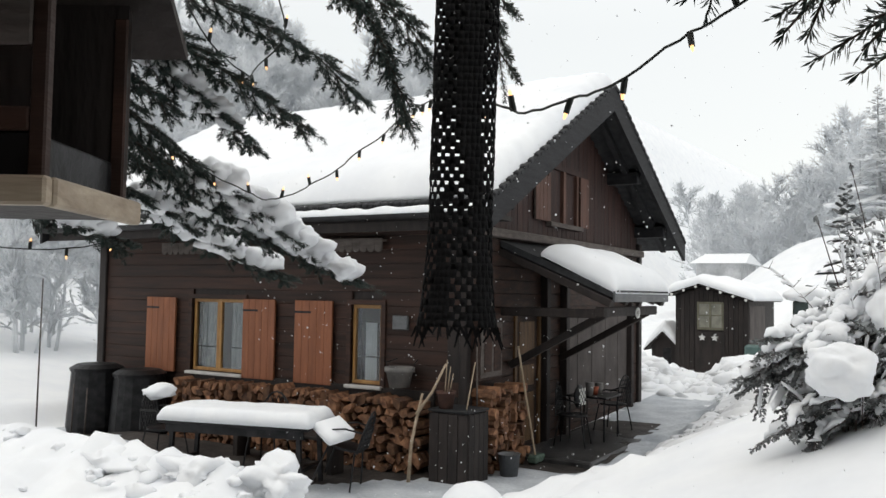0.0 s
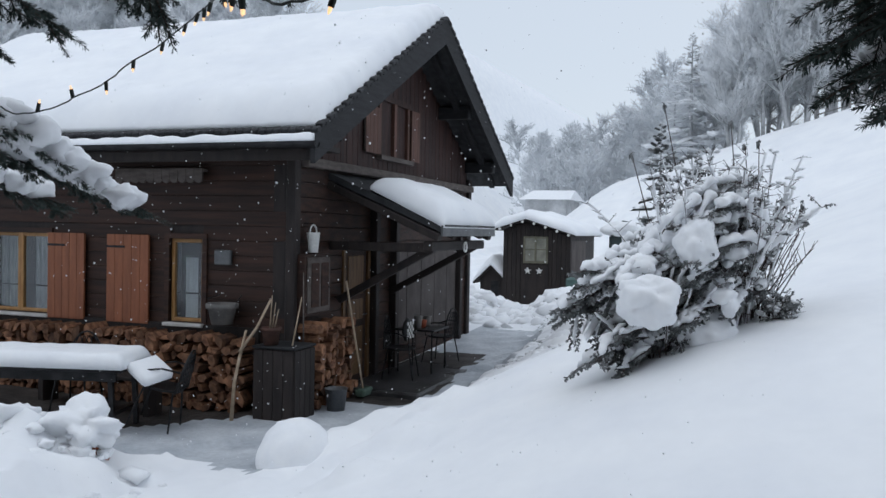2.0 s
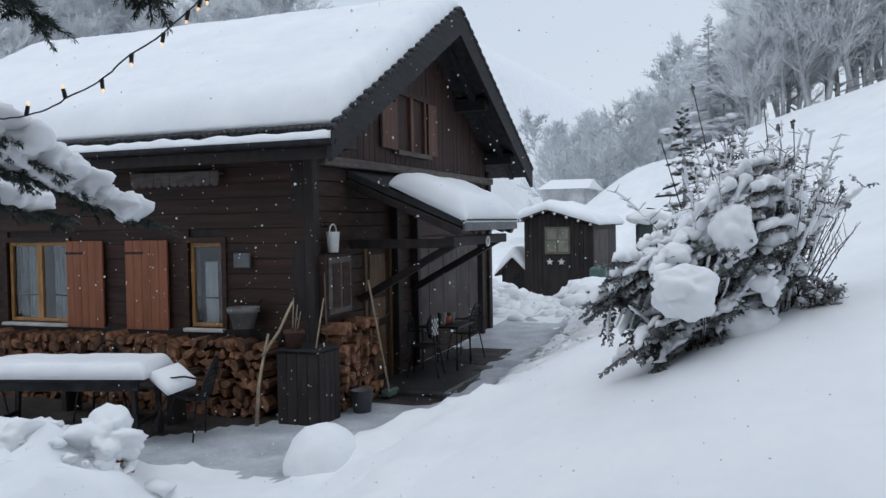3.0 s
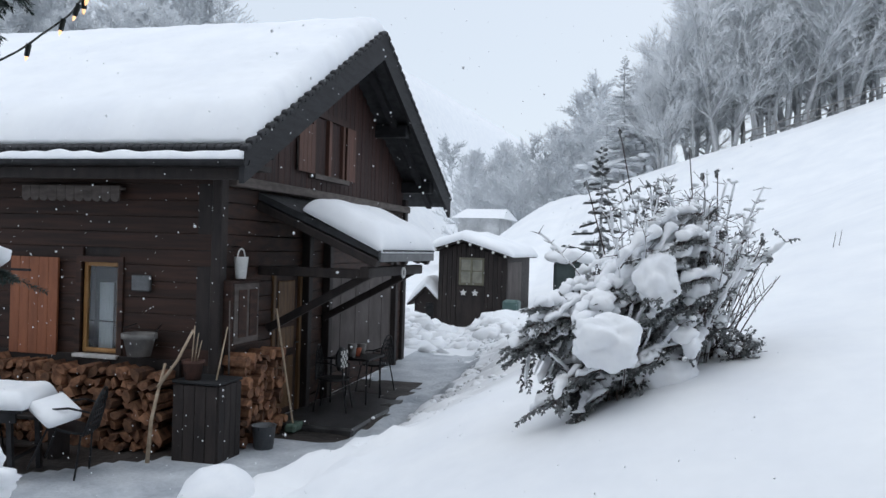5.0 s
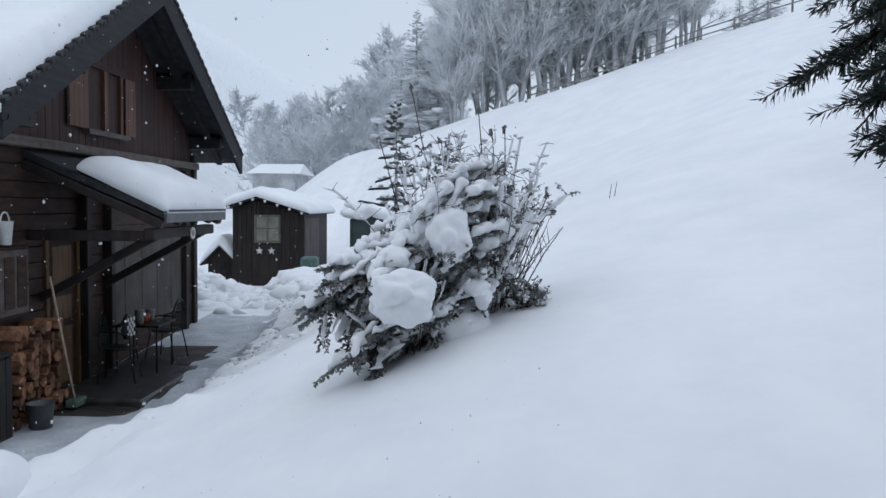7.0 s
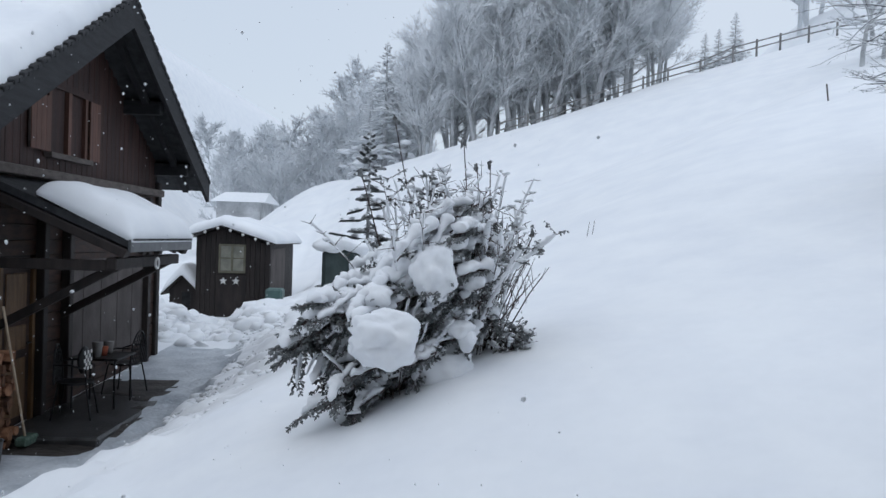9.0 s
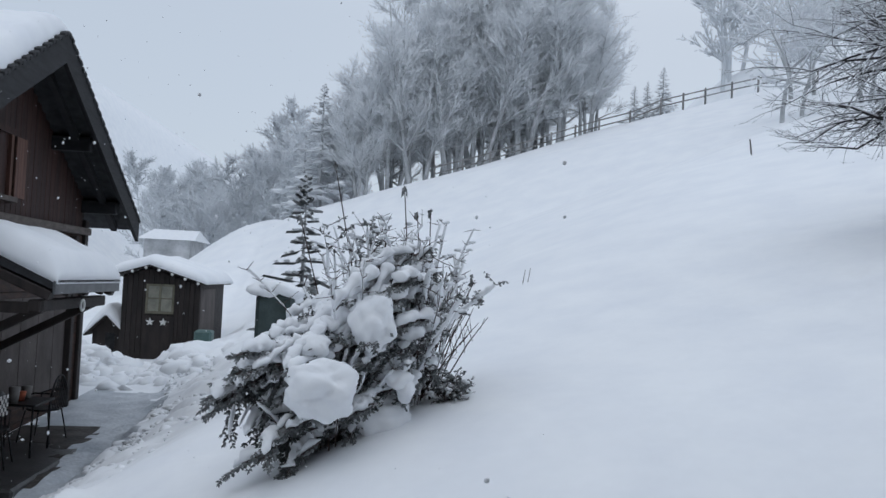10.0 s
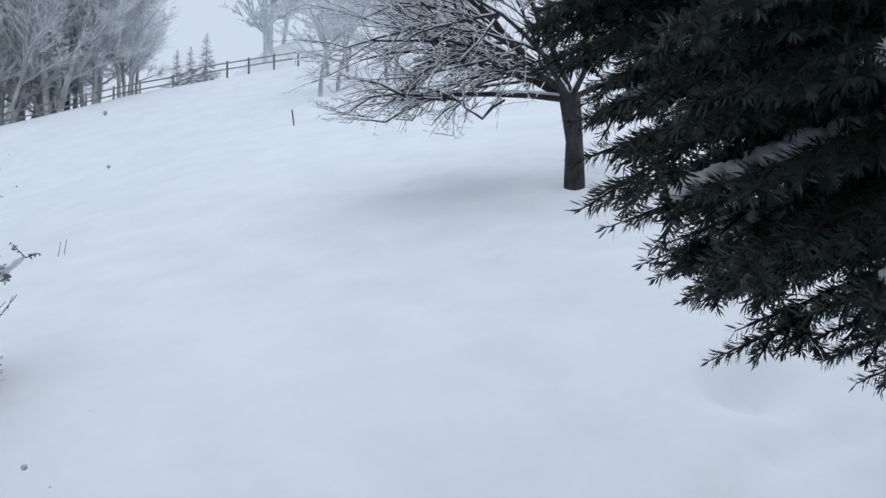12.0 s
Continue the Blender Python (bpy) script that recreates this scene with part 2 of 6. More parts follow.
def height(x, y):
    x, y = np.asarray(x, float), np.asarray(y, float)
    hill = -0.13 + 0.284 * np.minimum(x, 60) + 0.177 * y
    q = y - (39.0 + 0.22 * x)
    hill = hill - 0.34 * np.log1p(np.exp(np.clip(q / 2.0, -30, 30))) * 2.0
    hill = hill + 0.45 * np.exp(-(((y - 40) / 5.5) ** 2)) * smoothstep(3, 12, x) * smoothstep(26, 18, x)
    hill = hill + 1.1 * np.clip(y - 52, 0, 9) * smoothstep(16, 34, x)
    foot = -3.5 - 0.62 * smoothstep(8.4, 7.0, y) - 0.9 * smoothstep(13, 22, y)
    yard = 0.03 * np.maximum(0, y - 10) + (0.30 * np.clip(y - 26, 0, 14)) * smoothstep(-12, -4, x)
    hill = np.maximum(hill, yard - 0.02)
    d = np.maximum(0, x - foot)
    bank = yard + 0.42 * d + (0.2 - 0.26 * np.exp(-((d / 1.7) ** 2))) * smoothstep(0.0, 0.45, d) + 0.06 * smoothstep(0.0, 0.3, d)
    z = np.where(x > foot - 1, softmin(hill, bank, 0.12), yard)
    z = np.where(y < 2.0, np.where(x > foot - 1, softmin(np.maximum(hill, -0.2), bank, 0.12), z), z)
    left = np.clip(-x - 6 - 0.62 * y, 0, None) * smoothstep(-13, -16, x)
    z = z + np.minimum(0.02 * left**2, 0.55 * left) * (x < 0) * 0.9
    z = z + 0.5 * np.clip(-0.75 * x + 0.66 * y - 44, 0, 45) * smoothstep(-20, -34, x)
    # shovelled heaps in front of the yard
    heap = 0.58 * np.exp(-(((y - 5.75) / 0.5) ** 2)) * smoothstep(-4.7, -5.9, x) * smoothstep(-13, -10, x)
    rim = np.clip(x - foot - 0.45, 0, None)
    heap += 0.06 * smoothstep(0.0, 0.45, x - foot) * np.exp(-rim / 1.3) * smoothstep(2.5, 4.5, y) * smoothstep(11.0, 9.0, y)
    heap += 0.3 * smoothstep(5.6, 5.0, y) * smoothstep(-4.6, -5.4, x)
    heap += 0.3 * np.exp(-(((x + 9.4) / 1.2) ** 2) - (((y - 7.4) / 0.9) ** 2))
    heap += 0.3 * smoothstep(-12.4, -13.2, x) * smoothstep(4, 6, y)
    heap += 0.55 * np.exp(-(((x + 6.0) / 1.0) ** 2) - (((y - 19.0) / 0.9) ** 2)) + 0.5 * np.exp(-(((x + 3.9) / 0.5) ** 2) - (((y - 19.6) / 1.4) ** 2))
    swell = 0.33 * np.exp(-(((x + 0.1) / 2.2) ** 2) - (((y - 6.7) / 2.2) ** 2))
    swell = swell - 0.07 * np.exp(-(((x + 1.0) / 0.6) ** 2) - (((y - 7.25) / 0.7) ** 2))
    pits = 0
    for px, py, pr, pd in PITS:
        pits = pits - pd * np.exp(-(((x - px) ** 2 + (y - py) ** 2) / pr**2))
    return z + heap + swell + pits


def spread(lo, hi, fine_lo, fine_hi, step, n):
    """Coordinates dense between fine_lo and fine_hi and ever wider outside."""
    mid = np.arange(fine_lo, fine_hi + 1e-6, step)
    out_hi = fine_hi + (hi - fine_hi) * (np.linspace(0, 1, n + 1)[1:] ** 2.2)
    out_lo = fine_lo - (fine_lo - lo) * (np.linspace(0, 1, n + 1)[1:] ** 2.2)
    return np.concatenate([out_lo[::-1], mid, out_hi])


gx, gy = spread(-420, 420, -14, 12, 0.11, 70), spread(-120, 520, 0, 26, 0.11, 80)
GX, GY = np.meshgrid(gx, gy, indexing="ij")
GZ = height(GX, GY)
near = np.exp(-(np.hypot(GX + 1, GY - 10) / 30) ** 2)
lump = np.array([[wob(a, b, 0, 0.4) * 0.075 + wob(a, b, 3, 1.3) * 0.006 - 0.035 * max(0, wob(a, b, 9, 1.6) - 0.45) for b in gy] for a in gx])
edge = np.exp(-(((GX + 3.05) / 0.75) ** 2)) * (GY > 6) + 1.5 * np.exp(-(((GY - 5.5) / 0.9) ** 2)) * (GX < -4.7)
clod = np.array([[wob(a, b, 5, 5.0) * 0.5 + wob(a, b, 7, 2.4) for b in gy] for a in gx])
calm = smoothstep(-12.5, -12, GX) * smoothstep(-3.7, -4.3, GX) * smoothstep(6.4, 7, GY)
GZ = GZ + lump * (1 - 0.75 * calm) * (0.4 + 0.6 * near) + 0.2 * clod * np.clip(edge, 0, 1) * near
ground_me = grid_mesh("ground", np.stack([GX, GY, GZ], -1), SNOW)
ground_me.materials.append(TRODDEN)
ragged = np.array([[wob(a, b, 2, 1.1) * 0.35 + wob(a, b, 6, 4.0) * 0.14 for b in gy] for a in gx])
FOOT = -3.42 - 0.62 * smoothstep(8.4, 7.0, GY) - 0.9 * smoothstep(13, 22, GY)
path_ = ((GX + ragged < FOOT) & (GX > -12.3) & (GY + ragged > 6.5) & (GY < 9.6)) | ((GX + ragged < FOOT) & (GX > -5.2) & (GY > 9) & (GY + 2 * ragged < 16.8) & (GX - ragged > FOOT - 1.75))
# bare wet soil under the eaves and the table
bare = (GY + 0.6 * ragged > np.maximum(7.1, 8.3 + 0.95 * (GX + 5.55))) & (GX < -5.2) & (GX > -11.5) & (GY < 9.6)
bare |= (GX > -5.2) & (GX + 0.7 * ragged < -3.95) & (GY + 0.5 * ragged > 9.75) & (GY + ragged < 13.9)
ground_me.materials.append(SOIL)
cells = np.where(bare, 2, path_.astype(int))[:-1, :-1].reshape(-1)
ground_me.polygons.foreach_set("material_index", cells.astype(np.int32))
ground = tagged(new("ground", ground_me), "deep fresh snow over sloping garden and hillside", "ground", kind="structure")


# ---- chalet ----
XW, YW = -5.1, 9.0            # gable wall and front wall
XL, YB = -12.2, 16.1          # far ends
RIDGE_Y, RIDGE_Z, EAVE_Z, EAVE_Y, EAVE_B = 12.6, 5.62, 3.30, 8.29, 16.9
VERGE, VERGE_L = -4.40, -12.9
SLOPE = (RIDGE_Z - EAVE_Z) / (RIDGE_Y - EAVE_Y)


def roof_z(y):
    return RIDGE_Z - SLOPE * abs(y - RIDGE_Y)


chalet = thing("chalet", "dark-stained wooden chalet with snow-laden gable roof", "house")
W1, W2 = (-10.0, -8.9, 1.02, 2.13), (-6.88, -6.37, 1.02, 2.10)


def wall_front():
    bm = bmesh.new()
    xs = sorted({XL, W1[0], W1[1], W2[0], W2[1], XW})
    for a, b in zip(xs, xs[1:]):
        hole = next((w for w in (W1, W2) if w[0] == a), None)
        if hole:
            box(bm, a, b, YW + 0.04, YW + 0.24, -0.6, hole[2])
            box(bm, a, b, YW + 0.04, YW + 0.24, hole[3], 3.45)
        else:
            box(bm, a, b, YW + 0.04, YW + 0.24, -0.6, 3.45)
    wall = part("wall_front", bm, WOOD_BLACK, chalet, "dark horizontal board wall")
    z = 0.0
    while z < 3.4:
        cuts = [(XL, XW)]
        for w in (W1, W2):
            if z + 0.19 > w[2] and z < w[3]:
                cuts = [c for a, b in cuts for c in ((a, min(b, w[0])), (max(a, w[1]), b)) if c[1] - c[0] > 0.03]
        for a, b in cuts:
            bm = bmesh.new()
            box(bm, a, b, YW + random.uniform(-0.004, 0.004), YW + 0.045, z + 0.002, z + 0.188, 0.004)
            part("plank", bm, WOOD_X, wall)
        z += 0.19
    return wall


def wall_gable():
    bm = bmesh.new()
    prof = [(YW, -0.6), (YB, -0.6), (YB, roof_z(YB) - 0.1), (RIDGE_Y, RIDGE_Z - 0.1), (YW, roof_z(YW) - 0.1)]
    a = [bm.verts.new((XW - 0.24, y, z)) for y, z in prof]
    b = [bm.verts.new((XW - 0.04, y, z)) for y, z in prof]
    bm.faces.new(a)
    bm.faces.new(b)
    for k in range(5):
        bm.faces.new((a[k], a[(k + 1) % 5], b[(k + 1) % 5], b[k]))
    wall = part("wall_gable", bm, WOOD_BLACK, chalet, "dark board gable wall")
    z = 0.0
    while z < 3.0:
        for y0, y1 in ((YW, 10.45), (11.3, YB)) if z < 2.0 else ((YW, YB),):
            bm = bmesh.new()
            box(bm, XW - 0.045, XW + random.uniform(-0.004, 0.004), y0, y1, z + 0.004, z + 0.186, 0.006)
            part("plank", bm, WOOD_X, wall)
        z += 0.19
    y = YW + 0.25
    while y < YB - 0.25:
        top = min(roof_z(y), roof_z(y + 0.18)) - 0.12
        spans = [(3.06, top)]
        if 11.5 < y < 12.75:
            spans = [(3.06, 3.38), (4.27, top)]
        for z0, z1 in spans:
            if z1 - z0 > 0.05:
                bm = bmesh.new()
                box(bm, XW - 0.045, XW + random.uniform(-0.003, 0.006), y + 0.003, y + 0.177, z0, z1, 0.005)
                part("plank", bm, WOOD_Z, wall)
        y += 0.18
    return wall


def wall_plain():
    bm = bmesh.new()
    box(bm, XL, XL + 0.2, YW + 0.24, YB, -0.6, 3.5)
    part("wall_side", bm, WOOD_BLACK, chalet)
    bm = bmesh.new()
    box(bm, XL, XW - 0.24, YB - 0.2, YB, -0.6, 3.5)
    part("wall_rear", bm, WOOD_BLACK, chalet)
    bm = bmesh.new()
    prof = [(YW + 0.3, 3.5), (YB, 3.5), (RIDGE_Y, RIDGE_Z - 0.2)]
    a = [bm.verts.new((XL, y, z)) for y, z in prof]
    b = [bm.verts.new((XL + 0.2, y, z)) for y, z in prof]
    bm.faces.new(a), bm.faces.new(b)
    for k in range(3):
        bm.faces.new((a[k], a[(k + 1) % 3], b[(k + 1) % 3], b[k]))
    part("gable_rear", bm, WOOD_BLACK, chalet)
    # added dark sheet stands in for the unlit room behind the panes
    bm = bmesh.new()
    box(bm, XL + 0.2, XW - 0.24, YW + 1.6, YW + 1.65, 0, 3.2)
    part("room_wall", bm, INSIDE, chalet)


def roof():
    bm = bmesh.new()
    th = 0.16
    for y0, y1 in ((EAVE_Y + 0.12, RIDGE_Y), (RIDGE_Y, EAVE_B - 0.12)):
        vs = []
        for x in (VERGE_L, VERGE - 0.02):
            for y, dz in ((y0, 0), (y1, 0), (y1, -th), (y0, -th)):
                vs.append(bm.verts.new((x, y, roof_z(y) + dz)))
        bm.faces.new(vs[:4]), bm.faces.new(vs[4:])
        for k in range(4):
            bm.faces.new((vs[k], vs[(k + 1) % 4], vs[4 + (k + 1) % 4], vs[4 + k]))
    deck = part("roof", bm, TILE, chalet, "dark tiled gable roof")
    # verge boards
    for y0, y1 in ((EAVE_Y, RIDGE_Y), (EAVE_B, RIDGE_Y)):
        for x in (VERGE, VERGE_L):
            bm = bmesh.new()
            vs = []
            for xx in (x - 0.05, x + 0.01):
                for y, dz in ((y0, 0.05), (y1, 0.05), (y1, -0.36), (y0, -0.30)):
                    vs.append(bm.verts.new((xx, y, roof_z(y) + dz)))
            bm.faces.new(vs[:4]), bm.faces.new(vs[4:])
            for k in range(4):
                bm.faces.new((vs[k], vs[(k + 1) % 4], vs[4 + (k + 1) % 4], vs[4 + k]))
            part("verge_board", bm, VERGE_WOOD, deck)
    # tile ends along the verge and the eave
    bm = bmesh.new()
    box(bm, -0.045, 0.045, -0.05, 0.05, -0.02, 0.035, 0.01)
    tile_me = to_mesh("tile", bm, TILE)
    for sgn, n in ((-1, 44), (1, 44)):
        for k in range(n):
            y = RIDGE_Y + sgn * (0.05 + k * 0.1)
            if EAVE_Y < y < EAVE_B:
                piece("tile", tile_me, pose(VERGE - 0.01, y, roof_z(y) + 0.05 + 0.02 * (k % 2), -sgn * 28, 0, 0), deck)
    for k in range(85):
        piece("tile", tile_me, pose(VERGE - 0.05 - 0.1 * k, EAVE_Y + 0.14, roof_z(EAVE_Y + 0.14) + 0.015, 28, 0, 0), deck)
    # purlin ends, rafters under the verge
    for y in (9.15, 10.9, 12.6, 14.3, 15.9):
        bm = bmesh.new()
        z = roof_z(y) - 0.30
        box(bm, XW - 0.3, VERGE - 0.12, y - 0.09, y + 0.09, z - 0.12, z + 0.1, 0.015)
        part("purlin", bm, VERGE_WOOD, deck)
    for y0, y1, dz, m_ in ((11.35, 12.5, 0.52, WOOD_GREY), (EAVE_B - 0.3, RIDGE_Y, 0.26, VERGE_WOOD), (EAVE_Y + 0.3, RIDGE_Y, 0.26, VERGE_WOOD)):
        bm = bmesh.new()
        beam(bm, (VERGE - 0.35, y0, roof_z(y0) - dz), (VERGE - 0.35, y1, roof_z(y1) - dz), 0.1, 0.1)
        part("rafter", bm, m_, deck)
    bm = bmesh.new()
    box(bm, VERGE_L, VERGE - 0.06, YW - 0.3, YW + 0.05, 3.18, 3.24)
    part("soffit", bm, WOOD_BLACK, deck)
    return deck


def gutter():
    bm = bmesh.new()
    n, x0, x1 = 8, VERGE_L, VERGE + 0.02
    prev = None
    ring = [(-0.075 * math.cos(math.pi * k / n), -0.085 * math.sin(math.pi * k / n)) for k in range(n + 1)]
    ring += [(0.065, 0), *[(0.065 * math.cos(math.pi * k / n), -0.07 * math.sin(math.pi * k / n)) for k in range(1, n)], (-0.065, 0)]
    for x in (x0, x1):
        vs = [bm.verts.new((x, EAVE_Y + 0.03 + a, 3.25 + b)) for a, b in ring]
        if prev:
            for k in range(len(vs)):
                bm.faces.new((prev[k], prev[(k + 1) % len(vs)], vs[(k + 1) % len(vs)], vs[k]))
        bm.faces.new(vs)
        prev = vs
    part("gutter", bm, METAL_DARK, chalet, "dark metal rain gutter")
    bm = bmesh.new()
    box(bm, VERGE_L, VERGE - 0.06, EAVE_Y + 0.12, EAVE_Y + 0.16, 3.05, 3.34)
    part("fascia_board", bm, WOOD_BLACK, chalet)


def window(name, w, sashes, cloth):
    x0, x1, z0, z1 = w
    win = part(name, box(box(box(box(bmesh.new(), x0 - 0.07, x0, YW - 0.03, YW + 0.06, z0 - 0.02, z1 + 0.07), x1, x1 + 0.07, YW - 0.03, YW + 0.06, z0 - 0.02, z1 + 0.07), x0, x1, YW - 0.03, YW + 0.06, z1, z1 + 0.07), x0, x1, YW - 0.01, YW + 0.06, z0 - 0.05, z0), WOOD_X, chalet)
    part("window_sill", box(bmesh.new(), x0 - 0.05, x1 + 0.05, YW - 0.10, YW + 0.03, z0 - 0.055, z0 - 0.01, 0.008), SILL, win, "pale sill dusted with snow")
    step = (x1 - x0) / sashes
    for k in range(sashes):
        a, b = x0 + k * step, x0 + (k + 1) * step
        bm = bmesh.new()
        f = 0.05
        box(bm, a, a + f, YW + 0.03, YW + 0.09, z0, z1, 0.006)
        box(bm, b - f, b, YW + 0.03, YW + 0.09, z0, z1, 0.006)
        box(bm, a + f, b - f, YW + 0.03, YW + 0.09, z0, z0 + f, 0.006)
        box(bm, a + f, b - f, YW + 0.03, YW + 0.09, z1 - f, z1, 0.006)
        part("window_frame", bm, FRAME, win, "honey-coloured wooden sash")
        pane = part("pane", box(bmesh.new(), a + f, b - f, YW + 0.057, YW + 0.063, z0 + f, z1 - f), GLASS, win)
        pane.visible_shadow = False
        bm = bmesh.new()
        box(bm, a + f, b - f, YW + 0.07, YW + 0.085, z0 + 0.36, z0 + 0.38)
        part("glazing_bar", bm, METAL_DARK, win)
    # curtains: folded cloth behind the panes
    spans = [(x0 + 0.02, x0 + 0.36), (x1 - 0.44, x1 - 0.02)] if sashes == 2 else [(x0 + 0.1, x0 + 0.30)]
    for a, b in spans:
        bm = bmesh.new()
        last = None
        for k in range(25):
            x = a + (b - a) * k / 24
            y = YW + 0.2 + 0.025 * math.sin(k * 1.3)
            top = z1 if sashes == 2 else z1 - 0.25
            pair = (bm.verts.new((x, y, z0 + 0.02)), bm.verts.new((x, y, top)))
            if last:
                bm.faces.new((last[0], pair[0], pair[1], last[1]))
            last = pair
        part("curtain", bm, cloth, win, "", True)
    return win


def shutter(x0, x1, z0=0.97, z1=2.14, swing=0.0):
    """A ledged plank shutter, hinged at its own edge beside the window."""
    sh = part("shutter", box(bmesh.new(), 0.006, x1 - x0 - 0.006, -0.012, 0.012, 0.006, z1 - z0 - 0.006), SHUTTER, chalet, "rust-orange wooden shutter, open")
    w = (x1 - x0) / 5
    for k in range(5):
        part("slat", box(bmesh.new(), k * w + 0.0015, (k + 1) * w - 0.0015, -0.024, -0.012, 0, z1 - z0, 0.003), SHUTTER, sh)
    for z in (0.14, z1 - z0 - 0.22):
        part("batten", box(bmesh.new(), 0.02, x1 - x0 - 0.02, 0.012, 0.03, z, z + 0.09, 0.004), SHUTTER, sh)
    part("hinge", box(bmesh.new(), 0.0, 0.3, -0.03, -0.022, z1 - z0 - 0.18, z1 - z0 - 0.15), METAL_DARK, sh)
    sh.matrix_basis = pose(x0, YW - 0.05, z0, 0, 0, swing)
    return sh


def valance(x0, x1, n):
    """A scalloped grey board under the eave."""
    bm = bmesh.new()
    w = (x1 - x0) / n
    for k in range(n):
        pts = [(0, 0.19), (w - 0.004, 0.19), (w - 0.004, 0.05)] + [(w / 2 + (w / 2 - 0.004) * math.cos(math.pi * j / 6), 0.05 - 0.045 * math.sin(math.pi * j / 6)) for j in range(1, 6)] + [(0, 0.05)]
        pts = [(x0 + k * w + a, 2.81 + b) for a, b in pts]
        f = [bm.verts.new((a, YW - 0.14, b)) for a, b in pts]
        g = [bm.verts.new((a, YW - 0.115, b)) for a, b in pts]
        bm.faces.new(f), bm.faces.new(g)
        for j in range(len(f)):
            bm.faces.new((f[j], f[(j + 1) % len(f)], g[(j + 1) % len(f)], g[j]))
    box(bm, x0, x1, YW - 0.115, YW - 0.02, 2.96, 2.99)
    part("valance", bm, WOOD_GREY, chalet, "weathered grey scalloped valance board")


wall_front()
wall_gable()
wall_plain()
roof()
gutter()
window("window_1", W1, 2, CLOTH)
window("window_2", W2, 1, WHITE_CLOTH)
shutter(-8.86, -8.23)
shutter(-7.85, -7.17)
shutter(-10.99, -10.32)
valance(-7.66, -6.3, 11)
valance(-10.6, -9.2, 11)

# gable window with its open shutters
gw = part("gable_window", box(bmesh.new(), XW - 0.06, XW + 0.03, 12.14, 12.24, 3.4, 4.25), FADED, chalet)
for y0 in (11.55, 12.70):
    part("jamb", box(bmesh.new(), XW - 0.06, XW + 0.03, y0, y0 + 0.08, 3.36, 4.3), FADED, gw)
part("lintel", box(bmesh.new(), XW - 0.06, XW + 0.035, 11.5, 12.83, 4.25, 4.34), WOOD_Z, gw)
part("window_sill", box(bmesh.new(), XW - 0.05, XW + 0.1, 11.5, 12.83, 3.33, 3.40), WOOD_GREY, gw)
for a in (11.63, 12.24):
    part("inner_shutter", box(bmesh.new(), XW - 0.036, XW - 0.02, a, a + 0.49, 3.4, 4.25), WOOD_Z, gw)
for a, b, m in ((11.02, 11.55, SHUTTER), (12.80, 13.17, WOOD_X)):
    sh = part("gable_shutter", box(bmesh.new(), XW + 0.02, XW + 0.05, a, b, 3.40, 4.24 if a > 12 else 4.1, 0.004), WOOD_GREY if a < 12 else WOOD_X, chalet, "faded brown wooden shutter")
    for k in range(4):
        w = (b - a) / 4
        part("slat", box(bmesh.new(), XW + 0.05, XW + 0.062, a + k * w + 0.002, a + (k + 1) * w - 0.002, 3.40, 4.24 if a > 12 else 4.1, 0.003), FADED, sh)
part("ledge_beam", box(bmesh.new(), XW - 0.02, XW + 0.14, 9.2, 16.0, 3.04, 3.16, 0.012), WOOD_GREY, chalet, "grey weathered ledge beam")
for y in (9.06, 16.02):
    part("corner_post", box(bmesh.new(), XW - 0.06, XW + 0.06, y - 0.08, y + 0.09, -0.4, 3.3, 0.012), WOOD_BLACK, chalet)
part("corner_post", box(bmesh.new(), XL - 0.05, XL + 0.12, YW - 0.05, YW + 0.1, -0.4, 3.2, 0.012), WOOD_BLACK, chalet)
# lower gable: door and pale boarding
door = part("door", box(bmesh.new(), XW - 0.05, XW - 0.01, 10.5, 11.25, 0.05, 1.98, 0.006), WOOD_X, chalet, "brown wooden entrance door")
for a, b in ((0.15, 0.85), (0.95, 1.25)):
    part("panel", box(bmesh.new(), XW - 0.01, XW + 0.008, 10.62, 11.13, a, b, 0.01), DOORWOOD, door)
part("upper_panel", box(bmesh.new(), XW - 0.012, XW + 0.006, 10.62, 11.13, 1.32, 1.88, 0.01), DOORWOOD, door)
part("door_handle", tube(bmesh.new(), [(XW, 11.17, 1.02), (XW + 0.05, 11.17, 1.02), (XW + 0.05, 11.06, 1.02)], 0.009), METAL_DARK, door)
for a, b in ((10.43, 10.5), (11.25, 11.32)):
    part("door_frame", box(bmesh.new(), XW - 0.06, XW + 0.03, a, b, 0, 2.05, 0.006), DOORWOOD, door)
for k in range(5):
    part("pale_panel", box(bmesh.new(), XW + 0.006, XW + 0.02, 12.15 + k * 0.66, 12.79 + k * 0.66, 0.5, 2.0, 0.006), PLASTER, chalet)


# ---- unseen wall behind the viewpoint, added to shade the near snow ----
solo("wall_south", box(bmesh.new(), -7.0, 7.0, -2.6, -2.3, -1.0, 9.0), WOOD_X, "added plain wall behind the viewpoint, unseen, shades the near snow", "wall", kind="structure")


